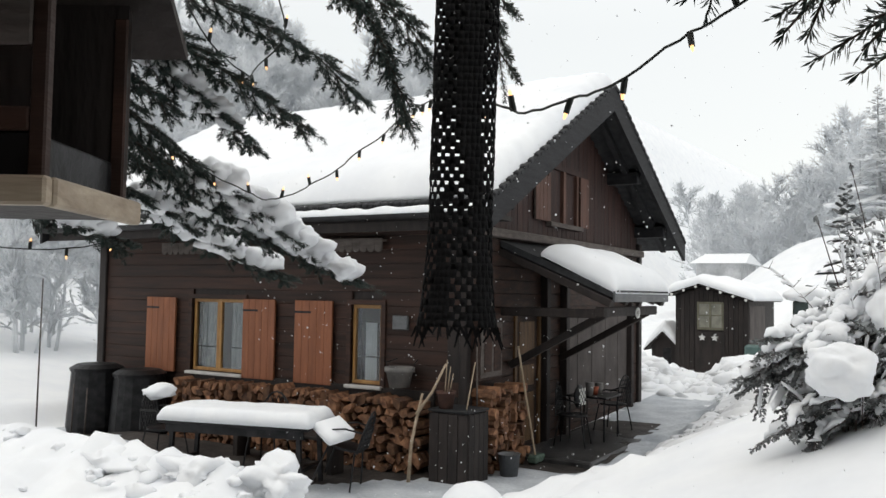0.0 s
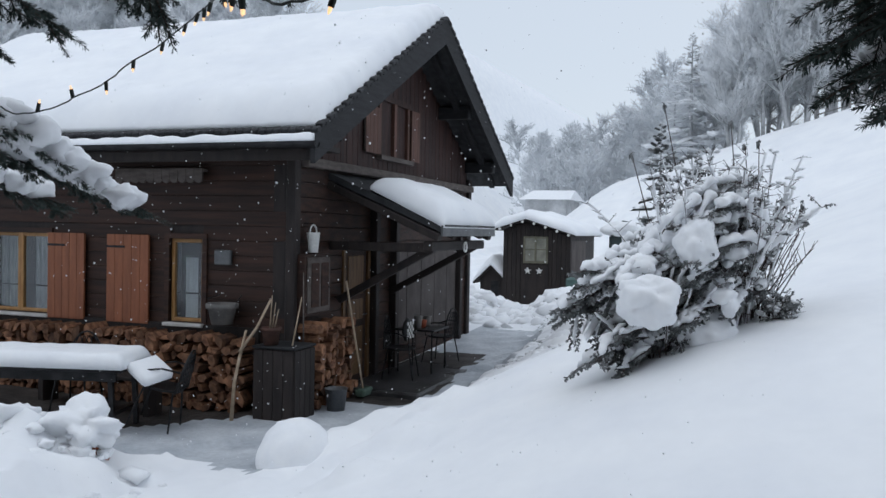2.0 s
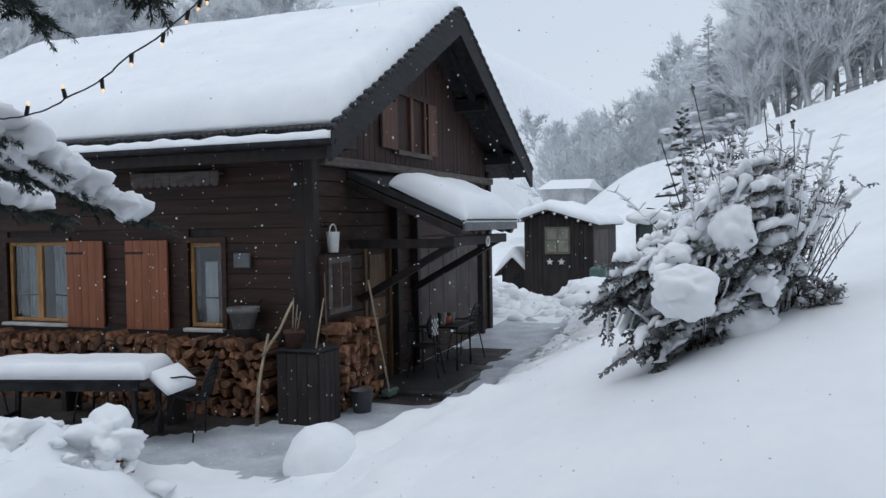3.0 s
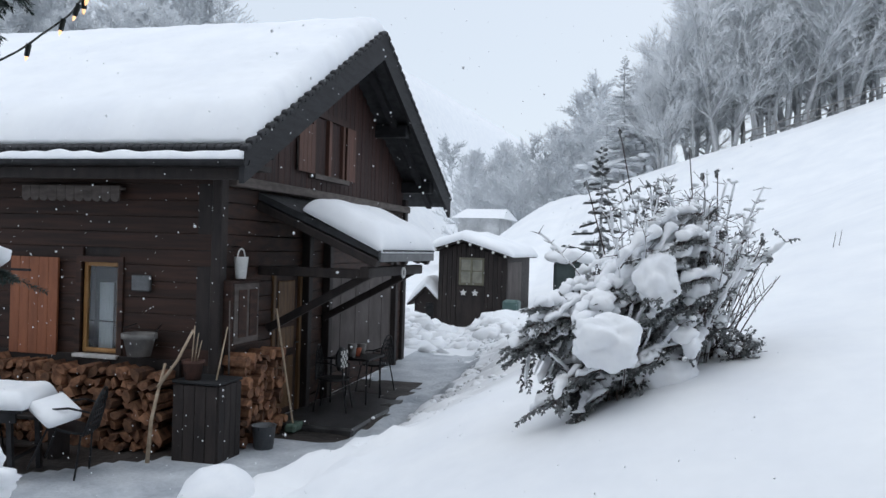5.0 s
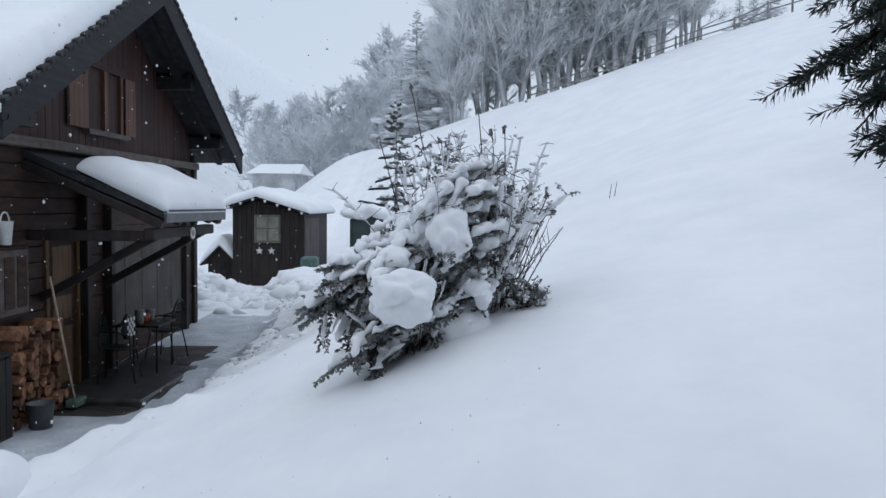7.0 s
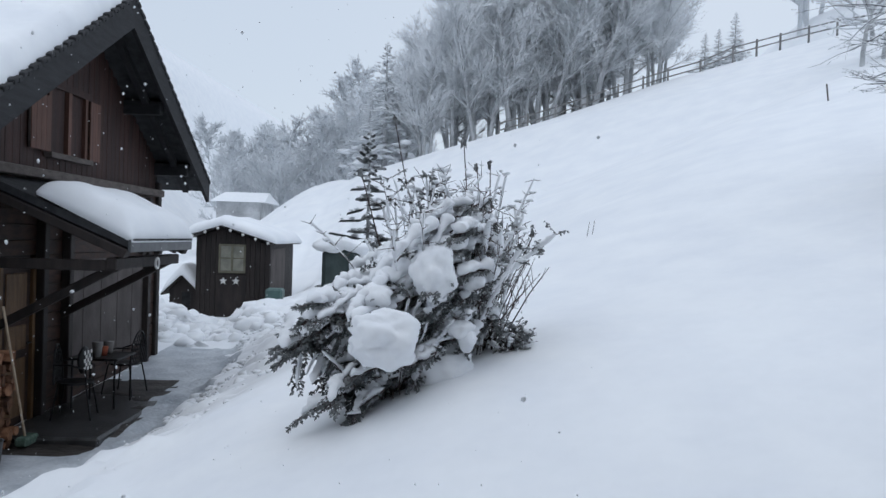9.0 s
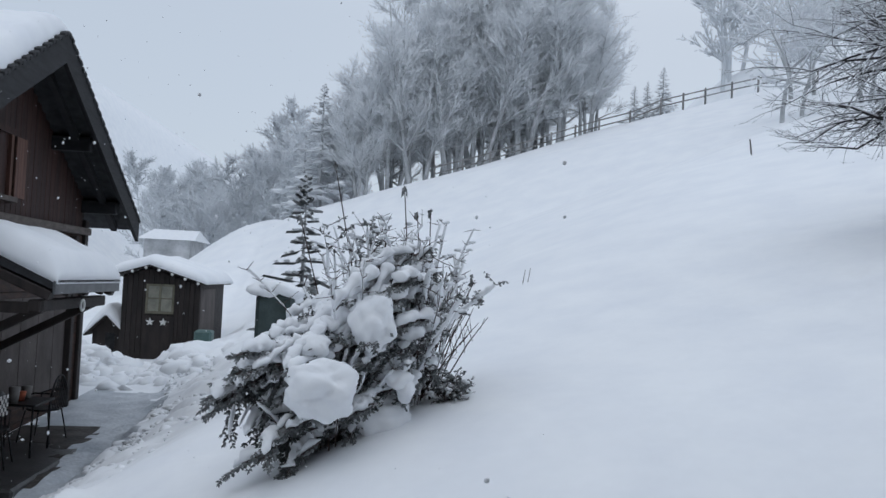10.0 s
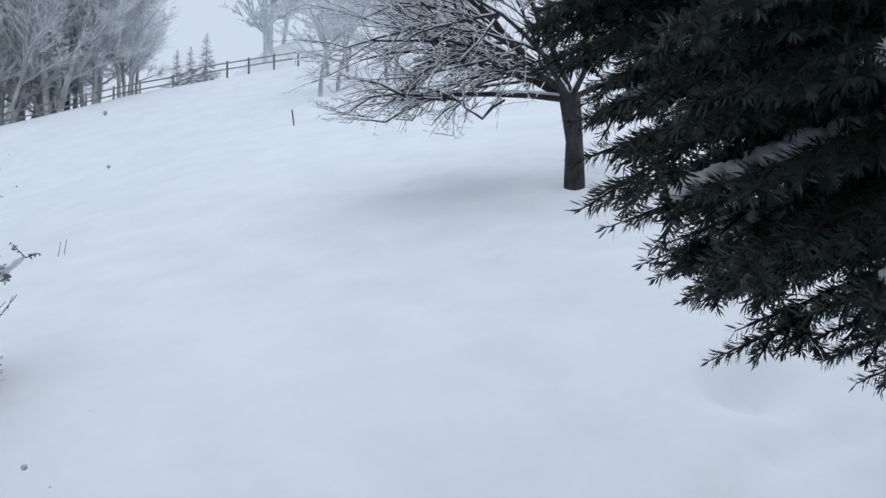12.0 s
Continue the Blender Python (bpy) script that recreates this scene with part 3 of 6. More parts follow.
# ---- snow blankets ----
def blanket(name, base, nu, nv, thick, label, material=SNOW, sink=0.02):
    """A closed pad of snow: base(u, v) gives its foot, thick(u, v) how deep it lies."""
    top, foot = np.zeros((nu, nv, 3)), np.zeros((nu, nv, 3))
    for i in range(nu):
        for j in range(nv):
            u, v = i / (nu - 1), j / (nv - 1)
            p = base(u, v)
            foot[i, j] = (p[0], p[1], p[2] - sink)
            top[i, j] = (p[0], p[1], p[2] + thick(u, v))
    me = bpy.data.meshes.new(name)
    idx = np.arange(nu * nv).reshape(nu, nv)
    quads = np.stack([idx[:-1, :-1], idx[1:, :-1], idx[1:, 1:], idx[:-1, 1:]], -1).reshape(-1, 4)
    rim = [*idx[0, :], *idx[1:, -1], *idx[-1, -2::-1], *idx[-2:0:-1, 0]]
    o = nu * nv
    faces = quads.tolist() + (quads[:, ::-1] + o).tolist()
    for a, b in zip(rim, rim[1:] + rim[:1]):
        faces.append([a, b, b + o, a + o])
    me.from_pydata(np.concatenate([top.reshape(-1, 3), foot.reshape(-1, 3)]).tolist(), [], [[int(v) for v in f] for f in faces])
    for p in me.polygons:
        p.use_smooth = True
    me.materials.append(material)
    return tagged(new(name, me), label, "snow")


def edge_round(d, r):
    t = min(max(d / r, 0.0), 1.0)
    return math.sqrt(1 - (1 - t) ** 2)


def roof_pad():
    x0, x1, run = VERGE_L - 0.03, VERGE - 0.03, EAVE_B - EAVE_Y - 0.3

    def base(u, v):
        y = EAVE_Y + 0.2 + v * run
        return (x0 + u * (x1 - x0) + 0.03 * wob(y, 0, 2, 6), y - (0.05 * wob(u * 8, 4, 1, 3) if v < 0.02 else 0), roof_z(y) + 0.045)

    def thick(u, v):
        d = min(u, 1 - u) * (x1 - x0) + 0.004
        e = min(v, 1 - v) * run + 0.004
        y = EAVE_Y + v * run
        body = 0.36 + 0.05 * wob(u * 8, v * 8, 1, 0.7) + 0.015 * wob(u * 30, v * 30, 5, 1)
        crest = 0.10 * math.exp(-((y + 0.2 - RIDGE_Y) / 0.25) ** 2)
        return max(0.01, (body - crest) * edge_round(d, 0.22) * edge_round(e, 0.35) + 0.02 * wob(u * 60, v * 60, 2, 1))

    return blanket("roof_snow", base, 130, 110, thick, "thick smooth snow lying on the chalet roof")


roof_pad()
blanket("gutter_snow", lambda u, v: (VERGE_L + 0.4 + u * (VERGE - VERGE_L - 0.4), EAVE_Y - 0.045 + v * 0.16, 3.27), 160, 7, lambda u, v: max(0.005, (0.075 + 0.04 * wob(u * 30, 0, 0, 1)) * edge_round(min(v, 1 - v), 0.5)), "thin strip of snow in the rain gutter", SNOW_FINE)

# ---- porch ----
PX0, PX1, PY0, PY1, PZ0, PZ1 = XW, -3.47, 9.98, 12.3, 3.02, 2.335
porch = thing("porch_roof", "dark lean-to porch roof with timber braces on chalet wall", "porch")
bm = bmesh.new()
vs = []
for y in (PY0, PY1):
    for x, z in ((PX0, PZ0), (PX1, PZ1), (PX1, PZ1 - 0.09), (PX0, PZ0 - 0.09)):
        vs.append(bm.verts.new((x, y, z)))
bm.faces.new(vs[:4]), bm.faces.new(vs[4:])
for k in range(4):
    bm.faces.new((vs[k], vs[(k + 1) % 4], vs[4 + (k + 1) % 4], vs[4 + k]))
part("roof_deck", bm, TILE, porch)
part("fascia", box(bmesh.new(), PX1, PX1 + 0.03, PY0 - 0.03, PY1 + 0.03, PZ1 - 0.14, PZ1, 0.004), ZINC, porch, "grey metal fascia")
bm = bmesh.new()
for k in range(48):
    tube(bm, [(PX1 - 0.02, PY0 + 0.024 + k * 0.048, PZ1 + 0.015), (PX1 + 0.045, PY0 + 0.024 + k * 0.048, PZ1 - 0.005)], 0.016, 6)
part("corrugated_edge", bm, TILE, porch)
for y in (PY0 + 0.04, PY1 - 0.04):
    bm = bmesh.new()
    beam(bm, (PX0, y, PZ0 - 0.16), (PX1 - 0.03, y, PZ1 - 0.16), 0.1, 0.16, (0, 1, 0), 0.01)
    part("rafter", bm, WOOD_BLACK, porch)
for y in (10.6, 11.2, 11.8):
    part("rafter", beam(bmesh.new(), (PX0, y, PZ0 - 0.15), (PX1 - 0.03, y, PZ1 - 0.15), 0.07, 0.12, (0, 1, 0)), WOOD_BLACK, porch)
part("plate_beam", box(bmesh.new(), -3.72, -3.6, PY0, PY1, 2.0, 2.13, 0.012), WOOD_BLACK, porch)
for y in (10.3, 12.1):
    part("brace", beam(bmesh.new(), (XW + 0.02, y, 1.28), (-3.66, y, 2.05), 0.1, 0.1, (0, 1, 0), 0.012), WOOD_BLACK, porch, "diagonal timber brace")
part("tie_beam", box(bmesh.new(), XW, -3.6, 10.02, 10.12, 1.98, 2.1, 0.01), WOOD_BLACK, porch)
for y in (11.34, 12.1, 15.3):
    part("wall_post", box(bmesh.new(), XW, XW + 0.12, y, y + 0.13, 0, 2.9 if y < 12.2 else 3.0, 0.01), WOOD_BLACK, porch)


def porch_pad():
    def base(u, v):
        x = -4.6 + u * (PX1 + 0.04 + 4.6)
        t = (x - PX0) / (PX1 - PX0)
        return (x + 0.25 * (1 - u) * (0.5 - v), PY0 - 0.02 + v * (PY1 - PY0 + 0.06), PZ0 + t * (PZ1 - PZ0) + 0.005)

    def thick(u, v):
        return max(0.01, (0.33 - 0.04 * u + 0.03 * wob(u * 4, v * 6, 1, 1)) * edge_round(v * 2.3 + 0.01, 0.25) * edge_round((1 - v) * 2.3 + 0.01, 0.25) * edge_round((1 - u) * 1.3 + 0.02, 0.22) * edge_round(u * 1.3 + 0.01, 0.7))

    return blanket("porch_snow", base, 40, 60, thick, "rounded pillow of snow lying on porch roof")


porch_pad()
solo("paving", box(bmesh.new(), -5.05, -3.85, 10.25, 13.5, -0.1, 0.085, 0.03), SLAB, "wet dark stone slab under the porch", "paving", kind="structure")


# ---- garden shed and kennel ----
def shed():
    th = thing("garden_shed", "small dark wooden garden shed with snowy roof", "shed")
    x0, x1, y0, y1, zb, ze, za = -5.85, -4.1, 21.5, 25.3, 0.0, 2.2, 2.54
    xm = -5.2

    def shed_z(x):
        return za - (za - ze) * ((x - xm) / (x1 - xm) if x > xm else (xm - x) / (xm - x0 + 0.4))
    bm = bmesh.new()
    prof = [(x0, zb), (x1, zb), (x1, ze), (xm, za), (x0, shed_z(x0))]
    a = [bm.verts.new((x, y0 + 0.03, z)) for x, z in prof]
    b = [bm.verts.new((x, y1, z)) for x, z in prof]
    bm.faces.new(a), bm.faces.new(b)
    for k in range(5):
        bm.faces.new((a[k], a[(k + 1) % 5], b[(k + 1) % 5], b[k]))
    body = part("wall", bm, WOOD_BLACK, th)
    x = x0
    while x < x1 - 0.01:
        top = min(shed_z(x), shed_z(x + 0.12)) - 0.01
        part("plank", box(bmesh.new(), x + 0.003, x + 0.117, y0, y0 + 0.03, zb, top, 0.004), WOOD_BLACK, body)
        x += 0.1214
    y = y0
    while y < y1 - 0.05:
        part("plank", box(bmesh.new(), x1, x1 + 0.025, y + 0.003, y + 0.147, zb, ze, 0.004), WOOD_BLACK, body)
        y += 0.15
    sw = part("window", box(bmesh.new(), -5.29, -4.63, y0 - 0.03, y0, 1.44, 1.50), SHED_FRAME, th)
    part("window_head", box(bmesh.new(), -5.29, -4.63, y0 - 0.03, y0, 2.1, 2.15), SHED_FRAME, sw)
    for a in (-5.29, -4.985, -4.68):
        part("glazing_bar", box(bmesh.new(), a, a + 0.05, y0 - 0.03, y0, 1.5, 2.1), SHED_FRAME, sw)
    part("glazing_bar", box(bmesh.new(), -5.24, -4.68, y0 - 0.025, y0, 1.79, 1.82), SHED_FRAME, sw)
    part("blind", box(bmesh.new(), -5.24, -4.68, y0 - 0.012, y0 - 0.004, 1.5, 2.1), mat("yellowed_blind", (0.15, 0.15, 0.125), (0.27, 0.265, 0.22), 4, 0.7, 0.1, 30), sw)
    part("door", box(bmesh.new(), -5.33, -4.6, y0 - 0.02, y0 - 0.001, 0.1, 1.4, 0.006), WOOD_BLACK, th)
    for sx in (-5.16, -4.85):
        bm = bmesh.new()
        pts = [(0.1 * (1 if k % 2 == 0 else 0.42)) for k in range(10)]
        f = [bm.verts.new((sx + r * math.sin(math.pi * k / 5), y0 - 0.05, 1.24 + r * math.cos(math.pi * k / 5))) for k, r in enumerate(pts)]
        g = [bm.verts.new((v.co.x, y0 - 0.03, v.co.z)) for v in f]
        bm.faces.new(f), bm.faces.new(g)
        for k in range(10):
            bm.faces.new((f[k], f[(k + 1) % 10], g[(k + 1) % 10], g[k]))
        part("star", bm, ENAMEL, th, "white star ornament")
    part("side_panel", box(bmesh.new(), x1 + 0.026, x1 + 0.04, 21.8, 23.9, 0.75, 2.05, 0.004), PLASTER, th)
    for sx, ex in ((x0 - 0.22, xm), (x1 + 0.22, xm)):
        bm = bmesh.new()
        zz = shed_z(sx)
        vs = []
        for yy in (y0 - 0.2, y1 + 0.2):
            for x, z in ((sx, zz + 0.03), (ex, za + 0.03), (ex, za + 0.09), (sx, zz + 0.09)):
                vs.append(bm.verts.new((x, yy, z)))
        bm.faces.new(vs[:4]), bm.faces.new(vs[4:])
        for k in range(4):
            bm.faces.new((vs[k], vs[(k + 1) % 4], vs[4 + (k + 1) % 4], vs[4 + k]))
        part("roof", bm, WOOD_BLACK, th)
    for k in range(7):
        u = (k + 0.5) / 7
        x = x0 - 0.2 + u * (x1 - x0 + 0.4)
        z = shed_z(x) + 0.02
        bm = bmesh.new()
        bmesh.ops.create_icosphere(bm, subdivisions=1, radius=0.042, matrix=Matrix.Translation((x, y0 - 0.22, z)))
        part("ornament_ball", bm, ENAMEL, th)

    def base(u, v):
        x = x0 - 0.26 + u * (x1 - x0 + 0.52)
        return (x, y0 - 0.24 + v * (y1 - y0 + 0.48), shed_z(x) + 0.09)

    blanket("shed_snow", base, 36, 36, lambda u, v: max(0.01, (0.24 + 0.03 * wob(u * 4, v * 4, 3, 1)) * edge_round(min(u, 1 - u) * 2.2 + 0.02, 0.3) * edge_round(min(v, 1 - v) * 2.2 + 0.02, 0.25)), "rounded snow cap lying on the shed roof")


shed()


def kennel():
    th = thing("kennel", "little dark wooden kennel with snowy pitched roof", "kennel")
    x0, x1, y0, y1, ze, za = -6.55, -5.9, 21.75, 22.7, 0.98, 1.3
    xm = (x0 + x1) / 2
    bm = bmesh.new()
    prof = [(x0, 0), (x1, 0), (x1, ze), (xm, za), (x0, ze)]
    a = [bm.verts.new((x, y0, z)) for x, z in prof]
    b = [bm.verts.new((x, y1, z)) for x, z in prof]
    bm.faces.new(a), bm.faces.new(b)
    for k in range(5):
        bm.faces.new((a[k], a[(k + 1) % 5], b[(k + 1) % 5], b[k]))
    part("body", bm, WOOD_BLACK, th)
    for sx in (x0 - 0.16, x1 + 0.16):
        zz = za - abs(sx - xm) * (za - ze) / (x1 - xm)
        part("roof", beam(bmesh.new(), (sx, (y0 + y1) / 2, zz + 0.03), (xm, (y0 + y1) / 2, za + 0.03), y1 - y0 + 0.3, 0.04, (0, 0, 1)), WOOD_BLACK, th)
    # dark plate on the solid front paints the shade of an opening
    part("doorway", box(bmesh.new(), xm - 0.02, xm + 0.2, y0 - 0.01, y0 - 0.002, 0.5, 0.92), METAL_DARK, th)
    blanket("kennel_snow", lambda u, v: (x0 - 0.18 + u * (x1 - x0 + 0.36), y0 - 0.14 + v * (y1 - y0 + 0.3), za - abs(x0 - 0.18 + u * (x1 - x0 + 0.36) - xm) * (za - ze) / (x1 - xm) + 0.055), 24, 24, lambda u, v: max(0.01, (0.3 + 0.03 * wob(u * 4, v * 4, 3, 1)) * edge_round(min(u, 1 - u) + 0.02, 0.35) * edge_round(min(v, 1 - v) + 0.02, 0.25)), "snow heap lying on the kennel roof")


kennel()


# ---- quick mesh lists ----
class Lots:
    """Collects many small pieces into one mesh."""

    def __init__(self):
        self.v, self.f, self.m = [], [], []

    def rod(self, a, b, ra, rb, sides=3, m=0):
        a, b = Vector(a), Vector(b)
        d = b - a
        if d.length < 1e-6:
            return
        x = d.orthogonal().normalized()
        y = d.normalized().cross(x)
        o = len(self.v)
        for p, r in ((a, ra), (b, rb)):
            for k in range(sides):
                c, s = math.cos(2 * math.pi * k / sides), math.sin(2 * math.pi * k / sides)
                self.v.append(p + r * (c * x + s * y))
        for k in range(sides):
            self.f.append((o + k, o + (k + 1) % sides, o + sides + (k + 1) % sides, o + sides + k))
            self.m.append(m)

    def tri(self, a, b, c, m=0):
        o = len(self.v)
        self.v += [a, b, c]
        self.f.append((o, o + 1, o + 2))
        self.m.append(m)

    def quad(self, a, b, c, d, m=0):
        o = len(self.v)
        self.v += [a, b, c, d]
        self.f.append((o, o + 1, o + 2, o + 3))
        self.m.append(m)

    def blob(self, c, rx, ry, rz, rng, m=0, lumps=0.25, sub=1):
        verts, faces = BALLS[sub]
        o = len(self.v)
        off = Vector((rng.uniform(0, 50), rng.uniform(0, 50), rng.uniform(0, 50)))
        for p in verts:
            k = 1 + lumps * noise.noise(p * 1.3 + off) + 0.5 * lumps * noise.noise(p * 3.1 + off) + (0.22 * lumps * noise.noise(p * 7.3 + off) if sub > 2 else 0)
            self.v.append((c[0] + rx * k * p.x, c[1] + ry * k * p.y, c[2] + rz * k * p.z))
        for f in faces:
            self.f.append(tuple(o + i for i in f))
            self.m.append(m)

    def mesh(self, name, materials, smooth=False):
        me = bpy.data.meshes.new(name)
        me.from_pydata([tuple(v) for v in self.v], [], self.f)
        for x in materials:
            me.materials.append(x)
        me.polygons.foreach_set("material_index", self.m)
        if smooth:
            me.polygons.foreach_set("use_smooth", [True] * len(self.f))
        me.update()
        return me


def ball(sub):
    bm = bmesh.new()
    bmesh.ops.create_icosphere(bm, subdivisions=sub, radius=1)
    out = ([v.co.copy() for v in bm.verts], [[v.index for v in f.verts] for f in bm.faces])
    bm.free()
    return out


BALLS = {1: ball(1), 2: ball(2), 3: ball(3), 4: ball(4)}


def child(name, mesh, parent, label=""):
    ob = new(name, mesh)
    ob.parent = parent
    return tagged(ob, label)


def gz(x, y):
    return float(height(x, y))


NEEDLE = mat("spruce_needles", (0.010, 0.022, 0.018), (0.028, 0.048, 0.040), 20, 0.55, 0.0, 60)
TWIG = mat("spruce_twig", (0.035, 0.026, 0.02), (0.07, 0.05, 0.04), 20, 0.9, 0.3, 80)
# frost tones raised further so the colour also carries distance haze
FROST_HAZE = mat("frosted_hazed_twigs", (0.74, 0.76, 0.78), (0.90, 0.91, 0.92), 0.8, 0.9, 0.0, 5)
HAZED_BARK = mat("frosted_hazed_bark", (0.36, 0.37, 0.38), (0.60, 0.61, 0.62), 1.5, 0.95, 0.2, 9)
# rime and distance haze mixed into one pale base colour
RIME_HAZE = mat("rime_haze_woods", (0.70, 0.72, 0.74), (0.84, 0.855, 0.87), 0.5, 1.0, 0.0, 4, grain=0.08)


def let_light_through(m, share):
    """Thin ice passes part of the light on, lifting inner shade as haze would."""
    n, l = m.node_tree.nodes, m.node_tree.links
    b, o = n["Principled BSDF"], n["Material Output"]
    tr, mix = n.new("ShaderNodeBsdfTranslucent"), n.new("ShaderNodeMixShader")
    l.new(b.inputs["Base Color"].links[0].from_socket, tr.inputs["Color"])
    mix.inputs[0].default_value = share
    l.new(b.outputs[0], mix.inputs[1])
    l.new(tr.outputs[0], mix.inputs[2])
    l.new(mix.outputs[0], o.inputs["Surface"])


let_light_through(RIME_HAZE, 0.5)
let_light_through(FROST_HAZE, 0.45)
LEAF = mat("frosted_evergreen_leaf", (0.05, 0.06, 0.06), (0.24, 0.25, 0.255), 12, 0.6, 0.0, 40)
STEM = mat("brown_stem", (0.035, 0.024, 0.022), (0.085, 0.06, 0.055), 14, 0.85, 0.2, 50)
BLACK_KNIT = mat("black_yarn", (0.003, 0.003, 0.0035), (0.008, 0.008, 0.009), 60, 0.95, 0.6, 500, dist=0.001)
PALE_WOOD = mat("pale_planed_wood", (0.26, 0.20, 0.145), (0.38, 0.31, 0.23), 18, 0.6, 0.2, 90, (0.3, 1, 3))
CABLE = mat("dark_green_cable", (0.008, 0.012, 0.009), (0.02, 0.025, 0.02), 30, 0.5, 0.0, 60)


# ---- stacked firewood ----
def log_mesh(seed):
    rng = random.Random(seed)
    kind = seed % 5 if seed % 5 < 4 else 2
    if kind == 0:
        pts = [(math.cos(a) * rng.uniform(0.85, 1.05), math.sin(a) * rng.uniform(0.85, 1.05)) for a in np.linspace(0, 2 * math.pi, 9)[:-1]]
    else:
        span = (2.4, 3.2, 1.7)[kind - 1]
        pts = [(-0.65, rng.uniform(-0.3, 0.3))] + [(1.55 * rng.uniform(0.8, 1.1) * math.cos(a) - 0.6, 1.35 * rng.uniform(0.8, 1.1) * math.sin(a)) for a in np.linspace(-span / 2.6, span / 2.6, 5)]
        t = rng.uniform(0, 6.28)
        pts = [(x * math.cos(t) - y * math.sin(t), x * math.sin(t) + y * math.cos(t)) for x, y in pts]
    bm = bmesh.new()
    a = [bm.verts.new((x * 0.066, rng.uniform(-0.006, 0.006), z * 0.062)) for x, z in pts]
    b = [bm.verts.new((x * 0.066, 0.33, z * 0.062)) for x, z in pts]
    bm.faces.new(a)
    bm.faces.new(b)
    for k in range(len(a)):
        bm.faces.new((a[k], a[(k + 1) % len(a)], b[(k + 1) % len(a)], b[k]))
    return to_mesh("log", bm, LOG_END)


LOGS = [log_mesh(k) for k in range(20)]


def woodpile(name, label, place, cols, rows, w, h):
    th = thing(name, label, "firewood", "firewood stacks")
    rng = random.Random(len(name) + cols)
    for r in range(rows):
        for c in range(cols):
            x, z = (c + 0.5 * (r % 2)) * w + rng.uniform(-0.02, 0.02), 0.06 + r * h + rng.uniform(-0.012, 0.012)
            piece("log", LOGS[rng.randrange(20)], place(x, rng.uniform(-0.07, 0.05), z) @ pose(0, 0, 0, 0, rng.uniform(0, 360), rng.uniform(-8, 8)) @ Matrix.Diagonal((rng.uniform(0.7, 1.4), 1, rng.uniform(0.65, 1.3), 1)), th)
    return th


woodpile("woodpile", "stack of split firewood along the wall under the windows", lambda x, d, z: pose(-9.95 + x, 8.60 + d, z), 36, 8, 0.124, 0.115)
woodpile("side_woodpile", "stack of split firewood beside the chalet corner", lambda x, d, z: pose(-4.74 + d, 9.16 + x, z, 0, 0, 90), 8, 9, 0.128, 0.118)
part("backing_board", box(bmesh.new(), -9.95, -5.5, 8.94, 8.985, 0, 1.0), WOOD_BLACK, chalet)

# ---- things at the chalet corner ----
crate = thing("storage_box", "dark wooden storage box standing at the chalet corner", "box")
crate_body = part("body", box(bmesh.new(), -5.24, -4.72, 8.46, 8.94, -0.05, 0.84, 0.008), WOOD_BLACK, crate)
for k in range(4):
    part("board", box(bmesh.new(), -5.25 + k * 0.134, -5.122 + k * 0.134, 8.44, 8.46, -0.05, 0.83, 0.005), WOOD_BLACK, crate_body)
    part("board", box(bmesh.new(), -4.72, -4.70, 8.46 + k * 0.122, 8.576 + k * 0.122, -0.05, 0.83, 0.005), WOOD_BLACK, crate_body)
part("lid", box(bmesh.new(), -5.26, -4.69, 8.42, 8.95, 0.842, 0.875, 0.008), VERGE_WOOD, crate, "near-black lid")
solo("plant_pot", lathe(bmesh.new(), [(0, 0), (0.085, 0), (0.11, 0.17), (0.125, 0.17), (0.125, 0.21), (0.1, 0.21), (0.095, 0.17), (0, 0.16)], (-5.08, 8.55, 0.876), 18), mat("brown_clay", (0.045, 0.022, 0.016), (0.085, 0.04, 0.03), 8, 0.85, 0.3, 50), "brown clay pot with dry sticks standing on the box", "flower pot", smooth=True)


def stick(pts, r, label, mat_=STICK, name="stick"):
    bm = bmesh.new()
    tube(bm, pts, [r * (1 - 0.35 * k / (len(pts) - 1)) for k in range(len(pts))], 7)
    return solo(name, bm, mat_, label, "stick", "sticks", smooth=True)


stick([(-5.43, 8.27, -0.03), (-5.40, 8.28, 0.45), (-5.37, 8.34, 0.75), (-5.34, 8.42, 1.05)], 0.024, "pale crooked stick leaning by the storage box")
stick([(-5.37, 8.33, 0.8), (-5.2, 8.42, 1.08), (-5.06, 8.5, 1.42)], 0.02, "forked pale branch leaning by the storage box")
for k, (dx, top) in enumerate(((0.0, 1.46), (0.05, 1.38), (0.09, 1.30))):
    stick([(-5.1 + dx * 0.6, 8.55, 1.03), (-5.09 + dx, 8.58, top)], 0.009, "thin pale stick standing in the clay pot")
stick([(-4.82, 8.6, 0.876), (-4.9, 8.95, 1.42)], 0.011, "thin pale pole leaning on the chalet wall")
stick([(-4.88, 8.97, 0.876), (-4.9, 8.985, 1.72)], 0.011, "thin grey pole leaning on the chalet corner", WOOD_GREY)

cab = thing("wall_cabinet", "weathered dark wooden panel cabinet on the chalet wall", "cabinet")
part("body", box(bmesh.new(), -5.08, -4.93, 9.08, 9.75, 1.16, 1.94, 0.01), WOOD_X, cab)
part("door", box(bmesh.new(), -4.93, -4.91, 9.12, 9.71, 1.2, 1.9, 0.006), WOOD_GREY, cab)
for y in (9.2, 9.46):
    part("panel", box(bmesh.new(), -4.91, -4.90, y, y + 0.2, 1.27, 1.83, 0.006), WOOD_X, cab)
